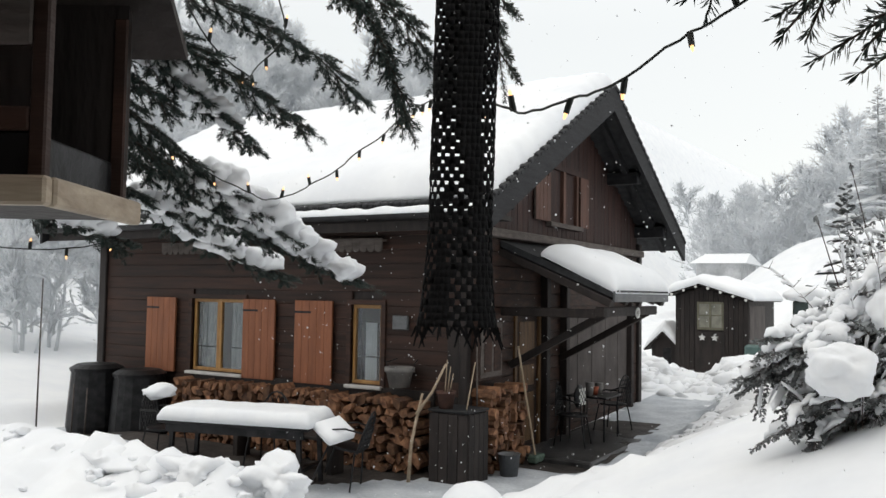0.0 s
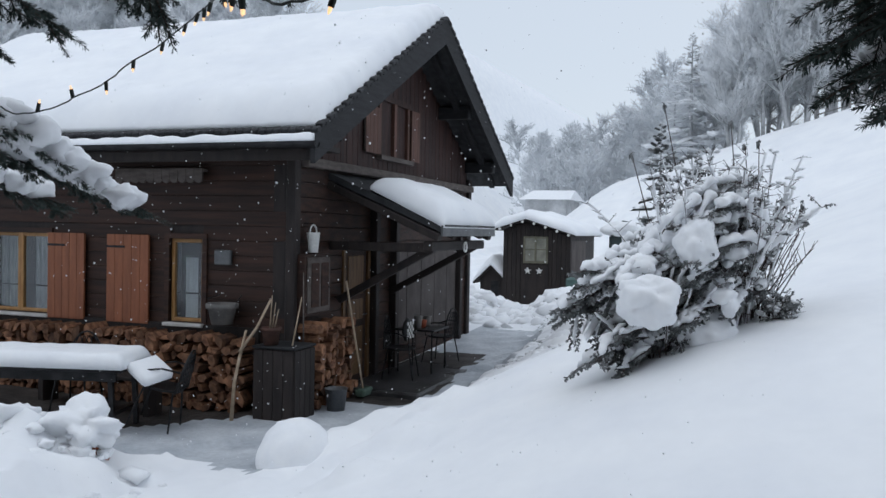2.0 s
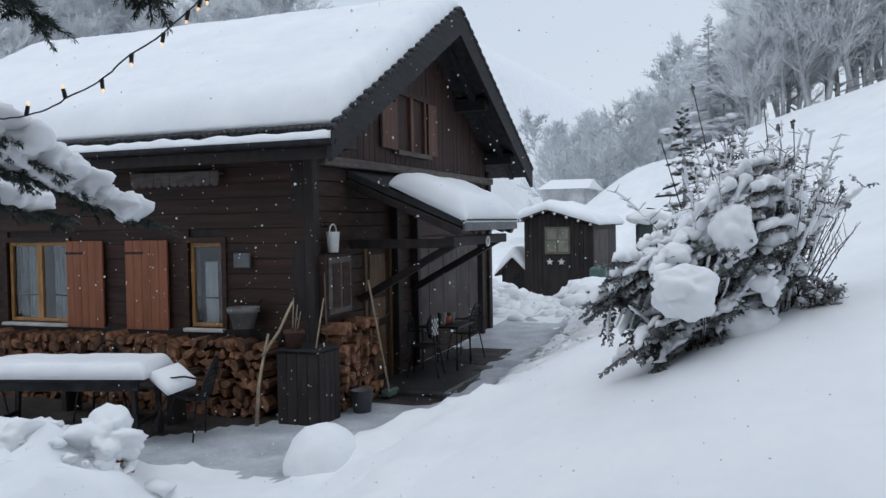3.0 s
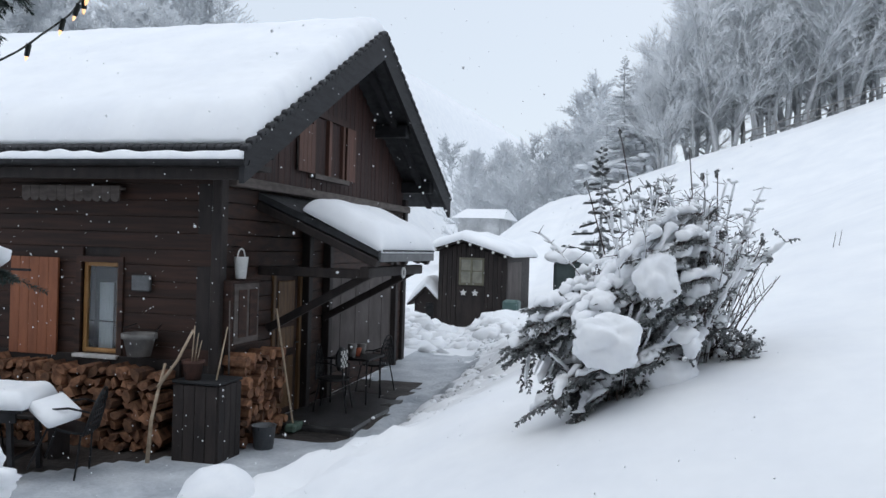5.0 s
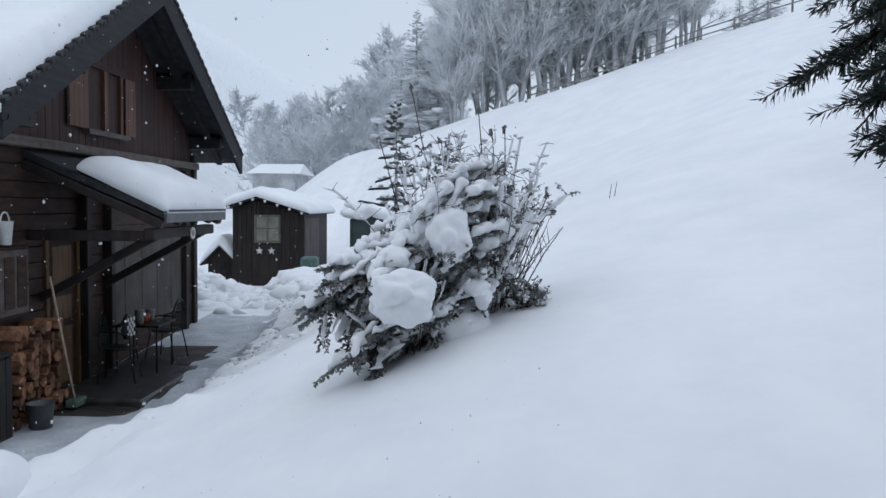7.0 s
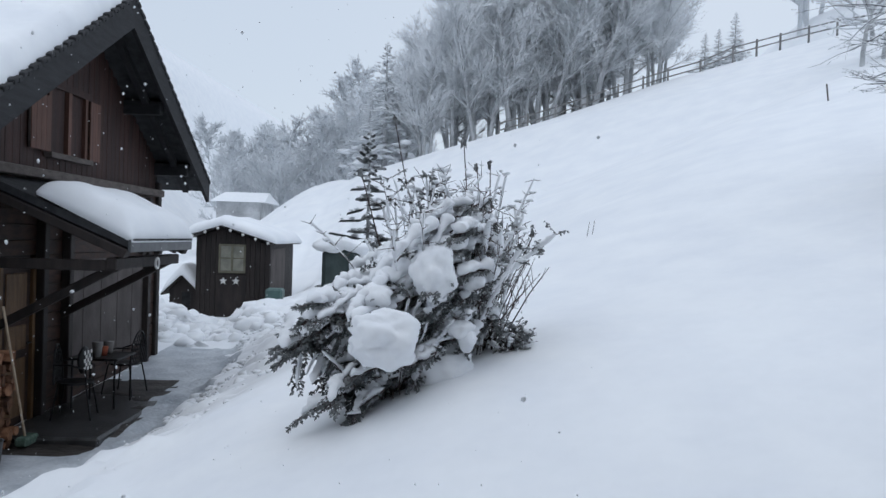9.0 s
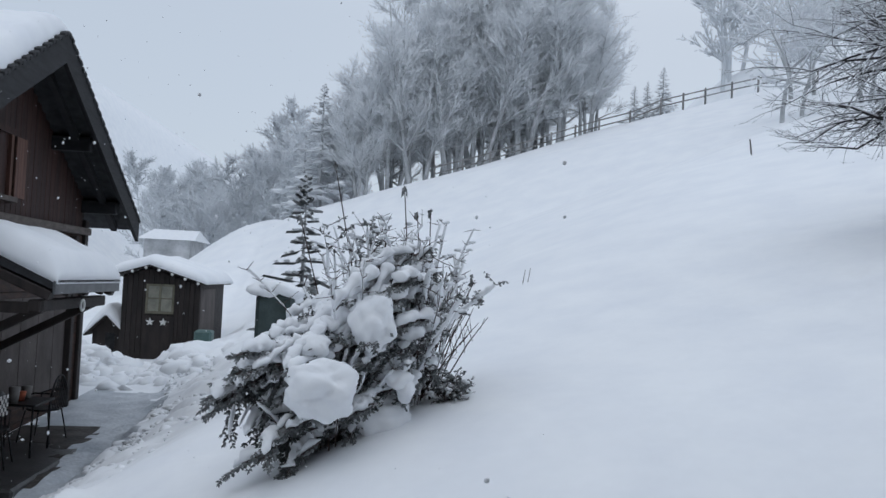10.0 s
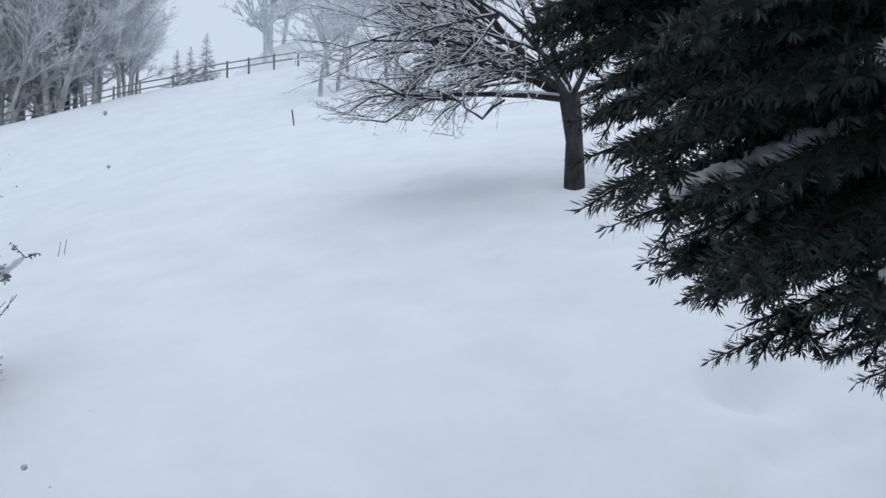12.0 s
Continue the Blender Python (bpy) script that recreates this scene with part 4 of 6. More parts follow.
part("knob", lathe(bmesh.new(), [(0, 0), (0.012, 0), (0.015, 0.015), (0, 0.02)], (-4.9, 9.66, 1.5), 8), METAL_DARK, cab)

bucket = thing("bucket", "white enamel bucket hanging on the chalet wall", "bucket")
part("body", lathe(bmesh.new(), [(0.0, 0), (0.062, 0), (0.085, 0.25), (0.09, 0.255), (0.08, 0.25), (0.058, 0.012), (0, 0.012)], (-4.95, 9.31, 1.96), 20), ENAMEL, bucket, "", True)
part("handle", tube(bmesh.new(), [(-4.95, 9.31 + 0.088 * math.cos(a), 2.2 + 0.11 * math.sin(a)) for a in np.linspace(0, math.pi, 11)], 0.009, 6), ENAMEL, bucket)
part("hook", tube(bmesh.new(), [(-5.08, 9.31, 2.33), (-4.95, 9.31, 2.33), (-4.95, 9.31, 2.3)], 0.006, 5), METAL_DARK, bucket)

broom = thing("broom", "wooden broom leaning on the woodpile", "broom")
part("handle", tube(bmesh.new(), [(-4.62, 10.15, 0.12), (-4.74, 9.84, 1.58)], 0.014, 7), STICK, broom)
part("brush", box(bmesh.new(), -4.68, -4.54, 10.02, 10.32, 0.02, 0.12, 0.02), mat("green_bristles", (0.05, 0.09, 0.07), (0.10, 0.14, 0.11), 30, 0.9, 0.5, 90), broom)

pot = thing("hanging_pot", "grey clay flower pot hanging on the wall", "flower pot")
part("body", lathe(bmesh.new(), [(0, 0), (0.13, 0), (0.175, 0.2), (0.2, 0.2), (0.2, 0.26), (0.17, 0.26), (0.16, 0.2), (0, 0.18)], (-5.93, 8.79, 1.05), 22), POT, pot, "", True)
for s in (-1, 1):
    part("handle", tube(bmesh.new(), [(-5.93 + s * 0.195, 8.79, 1.28), (-5.93 + s * 0.22, 8.8, 1.36), (-5.93 + s * 0.16, 8.97, 1.4)], 0.008, 5), METAL_DARK, pot)
solo("meter_box", box(bmesh.new(), -6.16, -5.92, 8.93, 8.99, 1.78, 1.97, 0.012), ZINC, "grey metal meter box fixed to the wall", "meter box")
bucket2 = thing("zinc_bucket", "grey zinc bucket standing beside the woodpile", "bucket")
part("body", lathe(bmesh.new(), [(0, 0), (0.11, 0), (0.14, 0.27), (0.15, 0.275), (0.132, 0.27), (0.1, 0.02), (0, 0.02)], (-4.58, 9.28, 0.0), 18), ZINC, bucket2, "", True)
part("handle", tube(bmesh.new(), [(-4.58, 9.28 + 0.14 * math.cos(a), 0.27 - 0.1 * math.sin(a)) for a in np.linspace(0, math.pi, 9)], 0.005, 5), METAL_DARK, bucket2)
lamp = thing("round_lantern", "small ring lantern hanging under the porch eave", "lantern")
part("ring", tube(bmesh.new(), [(-3.53, 11.15 + 0.065 * math.cos(a), 2.04 + 0.065 * math.sin(a)) for a in np.linspace(0, 2 * math.pi, 17)], 0.014, 6), ENAMEL, lamp)
part("hook", tube(bmesh.new(), [(-3.53, 11.15, 2.1), (-3.56, 11.15, 2.16)], 0.005, 5), METAL_DARK, lamp)


# ---- garden furniture ----
def iron_chair(label, group="iron garden chairs", lattice=True):
    th = thing("garden_chair", label, "chair", group)
    bm = bmesh.new()
    bmesh.ops.create_cone(bm, cap_ends=True, segments=18, radius1=0.22, radius2=0.22, depth=0.025, matrix=Matrix.Translation((0, 0, 0.44)))
    part("seat", bm, METAL_DARK, th)
    bm = bmesh.new()
    arc = [(0.23 * math.cos(a), 0.2 + 0.02 * math.sin(a), 0.44 + 0.47 * math.sin(a)) for a in np.linspace(0, math.pi, 13)]
    tube(bm, arc, 0.012, 6)
    part("back_frame", bm, METAL_DARK, th)
    bm = bmesh.new()
    for k in range(-6, 7):
        for sgn in (-1, 1):
            pts = []
            for q in np.linspace(0, 0.5, 7):
                x, z = k * 0.06 + sgn * q * 0.5, 0.44 + q
                if abs(x) < 0.225 and (x / 0.23) ** 2 + ((z - 0.44) / 0.47) ** 2 < 1:
                    pts.append((x, 0.21, z))
            if len(pts) > 1:
                tube(bm, pts, 0.006, 4)
    part("back_lattice", bm, METAL_DARK, th)
    for sx in (-1, 1):
        for sy in (-1, 1):
            part("leg", tube(bmesh.new(), [(sx * 0.17, sy * 0.16, 0.43), (sx * 0.2, sy * 0.2, 0.2), (sx * 0.22, sy * 0.23, 0.0)], 0.011, 6), METAL_DARK, th)
        part("armrest", tube(bmesh.new(), [(sx * 0.22, 0.2, 0.68), (sx * 0.25, 0.0, 0.68), (sx * 0.24, -0.17, 0.62), (sx * 0.2, -0.17, 0.44)], 0.011, 6), METAL_DARK, th)
    return th


def snow_lump(name, label, c, r, seed, sub=3, lumps=0.3, m=SNOW_FINE):
    lo = Lots()
    lo.blob(c, *r, random.Random(seed), 0, lumps, sub)
    return tagged(new(name, lo.mesh(name, [m], True)), label, "snow")


chair_a = iron_chair("black iron garden chair buried under snow beside the table")
chair_a.matrix_basis = pose(-5.95, 7.55, 0.06, -14, 0, -70)
chair_b = copy_thing(chair_a, pose(-8.25, 7.0, 0.1, 0, 0, 110))
tagged(chair_b, "black iron garden chair with snow on its back")
seat_snow = solo("chair_snow", box(bmesh.new(), -0.19, 0.19, -0.2, 0.2, -0.07, 0.07, 0.05), SNOW_FINE, "tilted slab of snow lying on the chair seat", "snow", smooth=True)
seat_snow.matrix_basis = pose(-5.9, 7.42, 0.68, 10, 28, -12)
snow_lump("chair_snow", "arch of snow lying on the chair back", (-8.38, 7.03, 0.98), (0.14, 0.22, 0.1), 5)
for cx, cy, rz in ((-7.4, 7.95, 15),):
    tagged(copy_thing(chair_a, pose(cx, cy, 0.03, 0, 0, rz)), "black iron garden chair pushed to the snowy table")
table = thing("garden_table", "long dark garden table under a slab of snow", "table")
TM = pose(-7.08, 7.22, 0.0, 0, 0, 15)
part("tabletop", box(bmesh.new(), -0.98, 0.98, -0.36, 0.36, 0.68, 0.73, 0.01), METAL_DARK, table)
for sx in (-1, 1):
    for sy in (-1, 1):
        part("leg", beam(bmesh.new(), (sx * 0.86, sy * 0.28, 0), (sx * 0.82, sy * 0.28, 0.68), 0.05, 0.05), METAL_DARK, table)
    part("stretcher", box(bmesh.new(), sx * 0.84 - 0.02, sx * 0.84 + 0.02, -0.26, 0.26, 0.2, 0.24), METAL_DARK, table)
part("apron", box(bmesh.new(), -0.9, 0.9, -0.32, -0.29, 0.58, 0.68), METAL_DARK, table)
table.matrix_basis = TM
blanket("table_snow", lambda u, v: tuple(TM @ Vector((-0.99 + 1.98 * u, -0.37 + 0.74 * v, 0.735))), 60, 26, lambda u, v: max(0.01, (0.15 + 0.02 * wob(u * 9, v * 4, 1, 1)) * edge_round(min(u, 1 - u) * 2 + 0.01, 0.12) * edge_round(min(v, 1 - v) * 0.74 + 0.01, 0.1)), "smooth slab of snow lying on the garden table", SNOW_FINE)
bench = thing("bench", "dark wooden bench standing before the woodpile", "bench")
part("seat", box(bmesh.new(), -8.2, -6.3, 8.0, 8.3, 0.40, 0.45, 0.01), WOOD_BLACK, bench)
for x in (-8.05, -6.45):
    part("leg", box(bmesh.new(), x - 0.04, x + 0.04, 8.02, 8.28, -0.02, 0.40, 0.006), WOOD_BLACK, bench)
bin_ = thing("compost_bin", "black plastic bin standing at the chalet corner", "bin")
part("body", lathe(bmesh.new(), [(0, 0), (0.42, 0), (0.44, 0.1), (0.38, 0.95), (0, 0.95)], (-11.55, 8.45, 0.0), 20), METAL_DARK, bin_)
part("lid", lathe(bmesh.new(), [(0.4, 0.95), (0.41, 1.0), (0.3, 1.06), (0, 1.08)], (-11.55, 8.45, 0.0), 20), METAL_DARK, bin_)
bin2 = copy_thing(bin_, pose(0.85, 0.15, -0.05))
for x, y, h_ in ((-11.5, 7.4, 2.35), (-11.3, 7.85, 0.75), (-11.05, 7.9, 0.7)):
    stick([(x, y, 0.05), (x + 0.03, y, 0.05 + h_)], 0.014, "thin grey garden pole stuck in the snow", WOOD_GREY, "garden_pole")
snow_lump("snow_mound", "round dome of snow in front of the yard", (-3.83, 7.0, 0.02), (0.38, 0.38, 0.42), 8, 4, 0.08)
fp = thing("flower_pot", "terracotta flower pot under a cap of snow", "flower pot")
part("body", lathe(bmesh.new(), [(0, 0), (0.12, 0), (0.16, 0.25), (0.18, 0.25), (0.18, 0.31), (0, 0.31)], (-5.45, 6.1, 0.02), 20), TERRACOTTA, fp, "", True)
for c, r, sd in (((-5.5, 6.0, 0.42), (0.33, 0.28, 0.2), 11), ((-6.3, 5.75, 0.4), (0.42, 0.34, 0.2), 12), ((-7.5, 5.7, 0.36), (0.5, 0.36, 0.2), 14)):
    snow_lump("snow_clump", "shovelled clump of snow in the yard", c, r, sd, 4, 0.75)


def shovelled_clods():
    """Broken clods along the shovelled edges."""
    rng = random.Random(77)
    lo = Lots()
    for _ in range(520):
        y = rng.uniform(8.2, 18.5)
        foot = -3.45 - 0.9 * float(smoothstep(13, 22, y))
        x = foot + 0.08 + abs(rng.gauss(0, 0.45))
        r = rng.uniform(0.02, 0.055) * (1.5 if rng.random() < 0.15 else 1)
        lo.blob((x, y, gz(x, y) - 0.35 * r), r * rng.uniform(1, 1.6), r * rng.uniform(1, 1.6), r * 0.8, rng, 0, 0.7, 2)
    for _ in range(150):
        x, y = rng.uniform(-9.5, -4.5), rng.gauss(5.75, 0.38)
        r = rng.uniform(0.02, 0.065) * (1.7 if rng.random() < 0.12 else 1)
        lo.blob((x, y, gz(x, y) - 0.35 * r), r * rng.uniform(1, 1.6), r * rng.uniform(1, 1.6), r * 0.85, rng, 0, 0.7, 2)
    for _ in range(150):
        x, y = rng.gauss(-4.9, 0.9), rng.gauss(18.6, 0.7)
        r = rng.uniform(0.08, 0.26)
        lo.blob((x, y, gz(x, y) - 0.4 * r), r * rng.uniform(1, 1.6), r * rng.uniform(1, 1.6), r * 0.85, rng, 0, 0.6, 2)
    tagged(new("shovelled_snow", lo.mesh("shovelled_snow", [SNOW_FINE], True)), "broken clods of shovelled snow beside the path", "snow", kind="stuff")


shovelled_clods()

# porch furniture
for y, x, rz, lab in ((11.3, -4.55, 100, "dark iron chair standing under the porch"), (12.9, -4.5, -100, "dark iron chair beside the porch table")):
    c = copy_thing(chair_a, pose(x, y, 0.085, 0, 0, rz))
    tagged(c, lab)
pt = thing("porch_table", "small dark iron table under the porch", "table")
part("tabletop", box(bmesh.new(), -4.85, -4.2, 11.75, 12.45, 0.72, 0.75, 0.008), METAL_DARK, pt)
for x in (-4.8, -4.25):
    for y in (11.8, 12.4):
        part("leg", tube(bmesh.new(), [(x, y, 0.72), (x, y, 0.085)], 0.014, 6), METAL_DARK, pt)
cushion = thing("cushion", "black and pale checked cushion lying on the porch chair", "cushion")
lo = Lots()
lo.blob((-4.5, 11.42, 0.78), 0.05, 0.17, 0.17, random.Random(3), 0, 0.1, 3)
child("cover", lo.mesh("cover", [METAL_DARK], True), cushion)
for a in range(5):
    for b in range(5):
        if (a + b) % 2 == 0:
            part("check", box(bmesh.new(), -4.452, -4.445, 11.30 + a * 0.05, 11.345 + a * 0.05, 0.66 + b * 0.05, 0.705 + b * 0.05), ENAMEL, cushion)
for k, (y, h_, m_) in enumerate(((11.85, 0.2, POT), (12.05, 0.12, TERRACOTTA), (12.25, 0.16, POT))):
    solo("plant_pot", lathe(bmesh.new(), [(0, 0), (0.05, 0), (0.07, h_), (0, h_)], (-4.5, y, 0.751), 12), m_, "small clay pot standing on the porch table", "flower pot", "porch pots", smooth=True)
sled = thing("wheelbarrow", "teal plastic barrow tray leaning on the shed", "wheelbarrow")
part("tray", box(bmesh.new(), -3.95, -3.55, 20.5, 20.95, 0.75, 1.15, 0.05), TEAL, sled)
part("handle", tube(bmesh.new(), [(-3.9, 20.6, 0.8), (-3.75, 20.5, 0.35)], 0.02, 6), METAL_DARK, sled)

# far neighbour
far_house = thing("far_house", "distant grey house with snow-covered roof", "house")
hx0, hx1, hy0, hy1 = -11.2, -8.9, 45, 49
# pale wall colour holds the grey of the mist in front
part("wall", box(bmesh.new(), hx0, hx1, hy0, hy1, 0.0, 4.1), HAZED_BARK, far_house)
bm = bmesh.new()
vs = [bm.verts.new(p) for p in ((hx0 - 0.3, hy0 - 0.3, 4.05), (hx1 + 0.3, hy0 - 0.3, 4.05), (hx1 + 0.1, hy0 + 2.0, 4.65), (hx0, hy0 + 2.0, 4.65), (hx0 - 0.3, hy1 + 0.3, 4.05), (hx1 + 0.3, hy1 + 0.3, 4.05))]
for f in ((0, 1, 2, 3), (3, 2, 5, 4), (0, 3, 4), (1, 5, 2), (0, 4, 5, 1)):
    bm.faces.new([vs[i] for i in f])
part("roof", bm, SNOW_FINE, far_house, "snow-covered roof")


# ---- snow-laden bush ----
def bush():
    rng = random.Random(21)
    th = thing("shrub", "snow-laden garden shrub with dark leaves and bare stems", "shrub")
    stems, leaves, snow = Lots(), Lots(), Lots()
    a0, a1 = Vector((-0.70, 7.0, 0)), Vector((0.26, 7.75, 0))

    def sleeve(pts, w, flat=0.8):
        """Snow lying along a branch: a lumpy pad with tapered ends."""
        pts = [a.lerp(b, h_) for a, b in zip(pts, pts[1:]) for h_ in (0, 0.5)] + [pts[-1]]
        rings, o = 9, len(snow.v)
        n = len(pts)
        off = Vector((rng.uniform(0, 40), rng.uniform(0, 40), rng.uniform(0, 40)))
        for i, p in enumerate(pts):
            d = (pts[min(i + 1, n - 1)] - pts[max(i - 1, 0)]).normalized()
            side = d.cross(Vector((0, 0, 1)))
            side = side.normalized() if side.length > 0.05 else Vector((1, 0, 0))
            up = side.cross(d).normalized()
            k = w * (0.25 if i in (0, n - 1) else rng.uniform(0.6, 1.3)) * max(0.2, 1 - d.z * d.z) ** 0.8
            for j in range(rings):
                t = 2 * math.pi * j / rings
                g = k * (1 + 0.5 * noise.noise((p + up * 0.02 * math.sin(t) + side * 0.02 * math.cos(t)) * 28 + off))
                snow.v.append(p + up * (k * 0.55 + flat * g * math.sin(t)) + side * g * 1.15 * math.cos(t))
        for i in range(n - 1):
            for j in range(rings):
                a, b = o + i * rings + j, o + i * rings + (j + 1) % rings
                snow.f.append((a, b, b + rings, a + rings))
                snow.m.append(0)
        for base in (o, o + (n - 1) * rings):
            snow.f.append(tuple(base + j for j in range(rings)))
            snow.m.append(0)

    def spray(p, d, length, r, leafy, droop):
        n = max(3, int(length / 0.13))
        pts = [p.copy()]
        d = d.normalized()
        for k in range(n):
            d = (d + Vector((rng.uniform(-0.16, 0.16), rng.uniform(-0.16, 0.16), rng.uniform(-0.1, 0.1) - droop))).normalized()
            pts.append(pts[-1] + d * (length / n))
        for k in range(n):
            stems.rod(pts[k], pts[k + 1], r * (1 - 0.75 * k / n), r * (1 - 0.75 * (k + 1) / n), 4)
            if not leafy and rng.random() < 0.75:
                up = Vector((rng.uniform(-0.006, 0.006), rng.uniform(-0.008, 0.004), 0.012))
                snow.rod(pts[k] + up, pts[k + 1] + up, rng.uniform(0.007, 0.016), rng.uniform(0.006, 0.013), 5)
        for k in range(1, n + 1):
            q = pts[k]
            for _ in range(2):
                e = Vector((rng.uniform(-1, 1), rng.uniform(-1, 1), rng.uniform(-0.2, 0.9))).normalized()
                tip = q + e * rng.uniform(0.06, 0.17)
                stems.rod(q, tip, 0.004, 0.0015, 3)
                if leafy:
                    for _ in range(12):
                        c = q.lerp(tip, rng.uniform(0.3, 1.1))
                        u = Vector((rng.uniform(-1, 1), rng.uniform(-1, 1), rng.uniform(-0.8, 0.3))).normalized() * rng.uniform(0.02, 0.042)
                        w = u.orthogonal().normalized() * 0.011
                        leaves.quad(c, c + u * 0.5 + w, c + u, c + u * 0.5 - w)
                if rng.random() < (0.22 if leafy else 0.3):
                    s = rng.uniform(0.010, 0.026)
                    snow.blob(tip.lerp(q, 0.3) + Vector((0, 0, s * 0.4)), s * rng.uniform(1.0, 1.9), s * rng.uniform(1.0, 1.9), s * 0.8, rng, 0, 0.6, 1)
        if leafy or rng.random() < 0.5:
            k = rng.randrange(1, max(2, n - 2))
            sleeve([pts[j].lerp(pts[j + 1], h_) for j in range(k, n) for h_ in (0, 0.5)] + [pts[-1]], rng.uniform(0.02, 0.045) if leafy else rng.uniform(0.008, 0.018))
        return pts

    # leafy evergreen half: a few rising stems and many drooping boughs laid over one another
    def leaf_tuft(c, d, n):
        for _ in range(n):
            u = (d * 0.7 + Vector((rng.uniform(-1, 1), rng.uniform(-1, 1), rng.uniform(-0.9, 0.5)))).normalized() * rng.uniform(0.022, 0.045)
            w = u.orthogonal().normalized() * 0.0095
            leaves.quad(c, c + u * 0.5 + w, c + u, c + u * 0.5 - w)

    for _ in range(46):
        s = rng.uniform(0.05, 0.62)
        p = a0.lerp(a1, s) + Vector((rng.uniform(-0.2, 0.2), rng.uniform(-0.25, 0.25), 0))
        p.z = gz(p.x, p.y) - 0.05
        lean = Vector((rng.uniform(-0.35, 0.2), rng.uniform(-0.35, 0.3), rng.uniform(0.6, 1.1)))
        spray(p, lean, rng.uniform(0.4, 0.75) + 0.7 * s, 0.009, True, 0.02)
    for _ in range(290):
        u = rng.random() ** 0.9
        c = Vector((-0.72 + 0.92 * u + rng.uniform(-0.16, 0.16), 7.0 + 0.35 * u + rng.uniform(-0.32, 0.32), 0))
        c.z = gz(c.x, c.y) + rng.uniform(0.1, 0.8 + 0.5 * u)
        if rng.random() < 0.3:
            v = rng.random()
            c = Vector((-1.02 + 0.6 * v + rng.uniform(-0.08, 0.08), 6.95 + 0.35 * v + rng.uniform(-0.2, 0.2), 1.78 + 0.6 * v + rng.uniform(-0.2, 0.05)))
        out = Vector((rng.uniform(-1.0, -0.1), rng.uniform(-1.0, 0.35), rng.uniform(-0.45, 0.1))).normalized()
        ln = rng.uniform(0.22, 0.46)
        pts, d = [c], out.copy()
        for k in range(6):
            d = (d + Vector((rng.uniform(-0.1, 0.1), rng.uniform(-0.1, 0.1), -0.07))).normalized()
            pts.append(pts[-1] + d * ln / 6)
        for k in range(6):
            stems.rod(pts[k], pts[k + 1], 0.006 - 0.0007 * k, 0.0053 - 0.0007 * k, 4)
            flat = d.cross(Vector((0, 0, 1))).normalized()
            for q in (-1, 1):
                tip = pts[k + 1] + (d * 0.7 + flat * q + Vector((0, 0, rng.uniform(-0.5, 0.1)))).normalized() * rng.uniform(0.04, 0.09)
                stems.rod(pts[k], tip, 0.003, 0.0012, 3)
                for h_ in (0.35, 0.6, 0.85, 1.0):
                    leaf_tuft(pts[k].lerp(tip, h_), (tip - pts[k]).normalized(), 4)
        k = rng.choice((0, 0, 1))
        sleeve([q + Vector((0, 0, 0.014)) for q in pts[k:rng.choice((5, 6, 6, 7))]], rng.uniform(0.034, 0.07), 0.72)
        if rng.random() < 0.45:
            k = rng.randrange(1, 4)
            sleeve([pts[k] + flat * 0.02 * j * rng.choice((-1, 1)) + Vector((0, 0, 0.02)) + d * 0.02 * j for j in range(4)], rng.uniform(0.02, 0.045), 0.8)
    # thick pads on the topmost boughs
    for _ in range(70):
        u = rng.random()
        c = Vector((-0.85 + 0.95 * u + rng.uniform(-0.1, 0.1), 6.95 + 0.35 * u + rng.uniform(-0.3, 0.25), 0))
        c.z = gz(c.x, c.y) + 0.72 + 0.55 * u + rng.uniform(-0.22, 0.08)
        out = Vector((rng.uniform(-1.0, -0.3), rng.uniform(-0.8, 0.2), rng.uniform(-0.5, -0.1))).normalized()
        sleeve([c + out * (0.05 * k) + Vector((0, 0, -0.004 * k * k)) for k in range(rng.randint(4, 8))], rng.uniform(0.045, 0.085), 0.7)
    # bare upright half
    for _ in range(110):
        s = rng.uniform(0.42, 1.0)
        p = a0.lerp(a1, s) + Vector((rng.uniform(-0.14, 0.14), rng.uniform(-0.2, 0.2), 0))
        p.z = gz(p.x, p.y) - 0.05
        lean = Vector((rng.uniform(-0.22, 0.26) + 0.25 * (s - 0.7), rng.uniform(-0.25, 0.2), 1))
        spray(p, lean, rng.uniform(0.8, 1.4) + 0.30 * (1 - abs(s - 0.6) * 2), 0.009, rng.random() < 0.2, -0.01)
    # long bare shoots to the side
    for _ in range(16):
        p = a1 + Vector((rng.uniform(-0.2, 0.15), rng.uniform(-0.2, 0.2), 0))
        p.z = gz(p.x, p.y)
        q = p + Vector((rng.uniform(0.08, 0.45), rng.uniform(-0.2, 0.1), rng.uniform(0.5, 1.05)))
        stems.rod(p, p.lerp(q, 0.6) + Vector((0, 0, 0.04)), 0.008, 0.006, 4)
        stems.rod(p.lerp(q, 0.6) + Vector((0, 0, 0.04)), q, 0.006, 0.003, 4)
        for f in (0.55, 0.7, 0.85):
            b = p.lerp(q, f)
            stems.rod(b, b + Vector((rng.uniform(-0.06, 0.1), 0, rng.uniform(0.08, 0.2))), 0.004, 0.002, 3)
    # dried flower stalks
    for foot, top in (((-0.2, 7.45), (-0.542, 7.662, 3.448)), ((0.2, 7.7), (0.267, 7.768, 3.115)), ((0.1, 7.6), (0.03, 7.62, 3.28)), ((0.2, 7.7), (0.15, 7.7, 3.08)), ((-0.4, 7.3), (-0.78, 7.35, 2.98))):
        t = Vector(top)
        f = Vector((foot[0], foot[1], gz(*foot)))
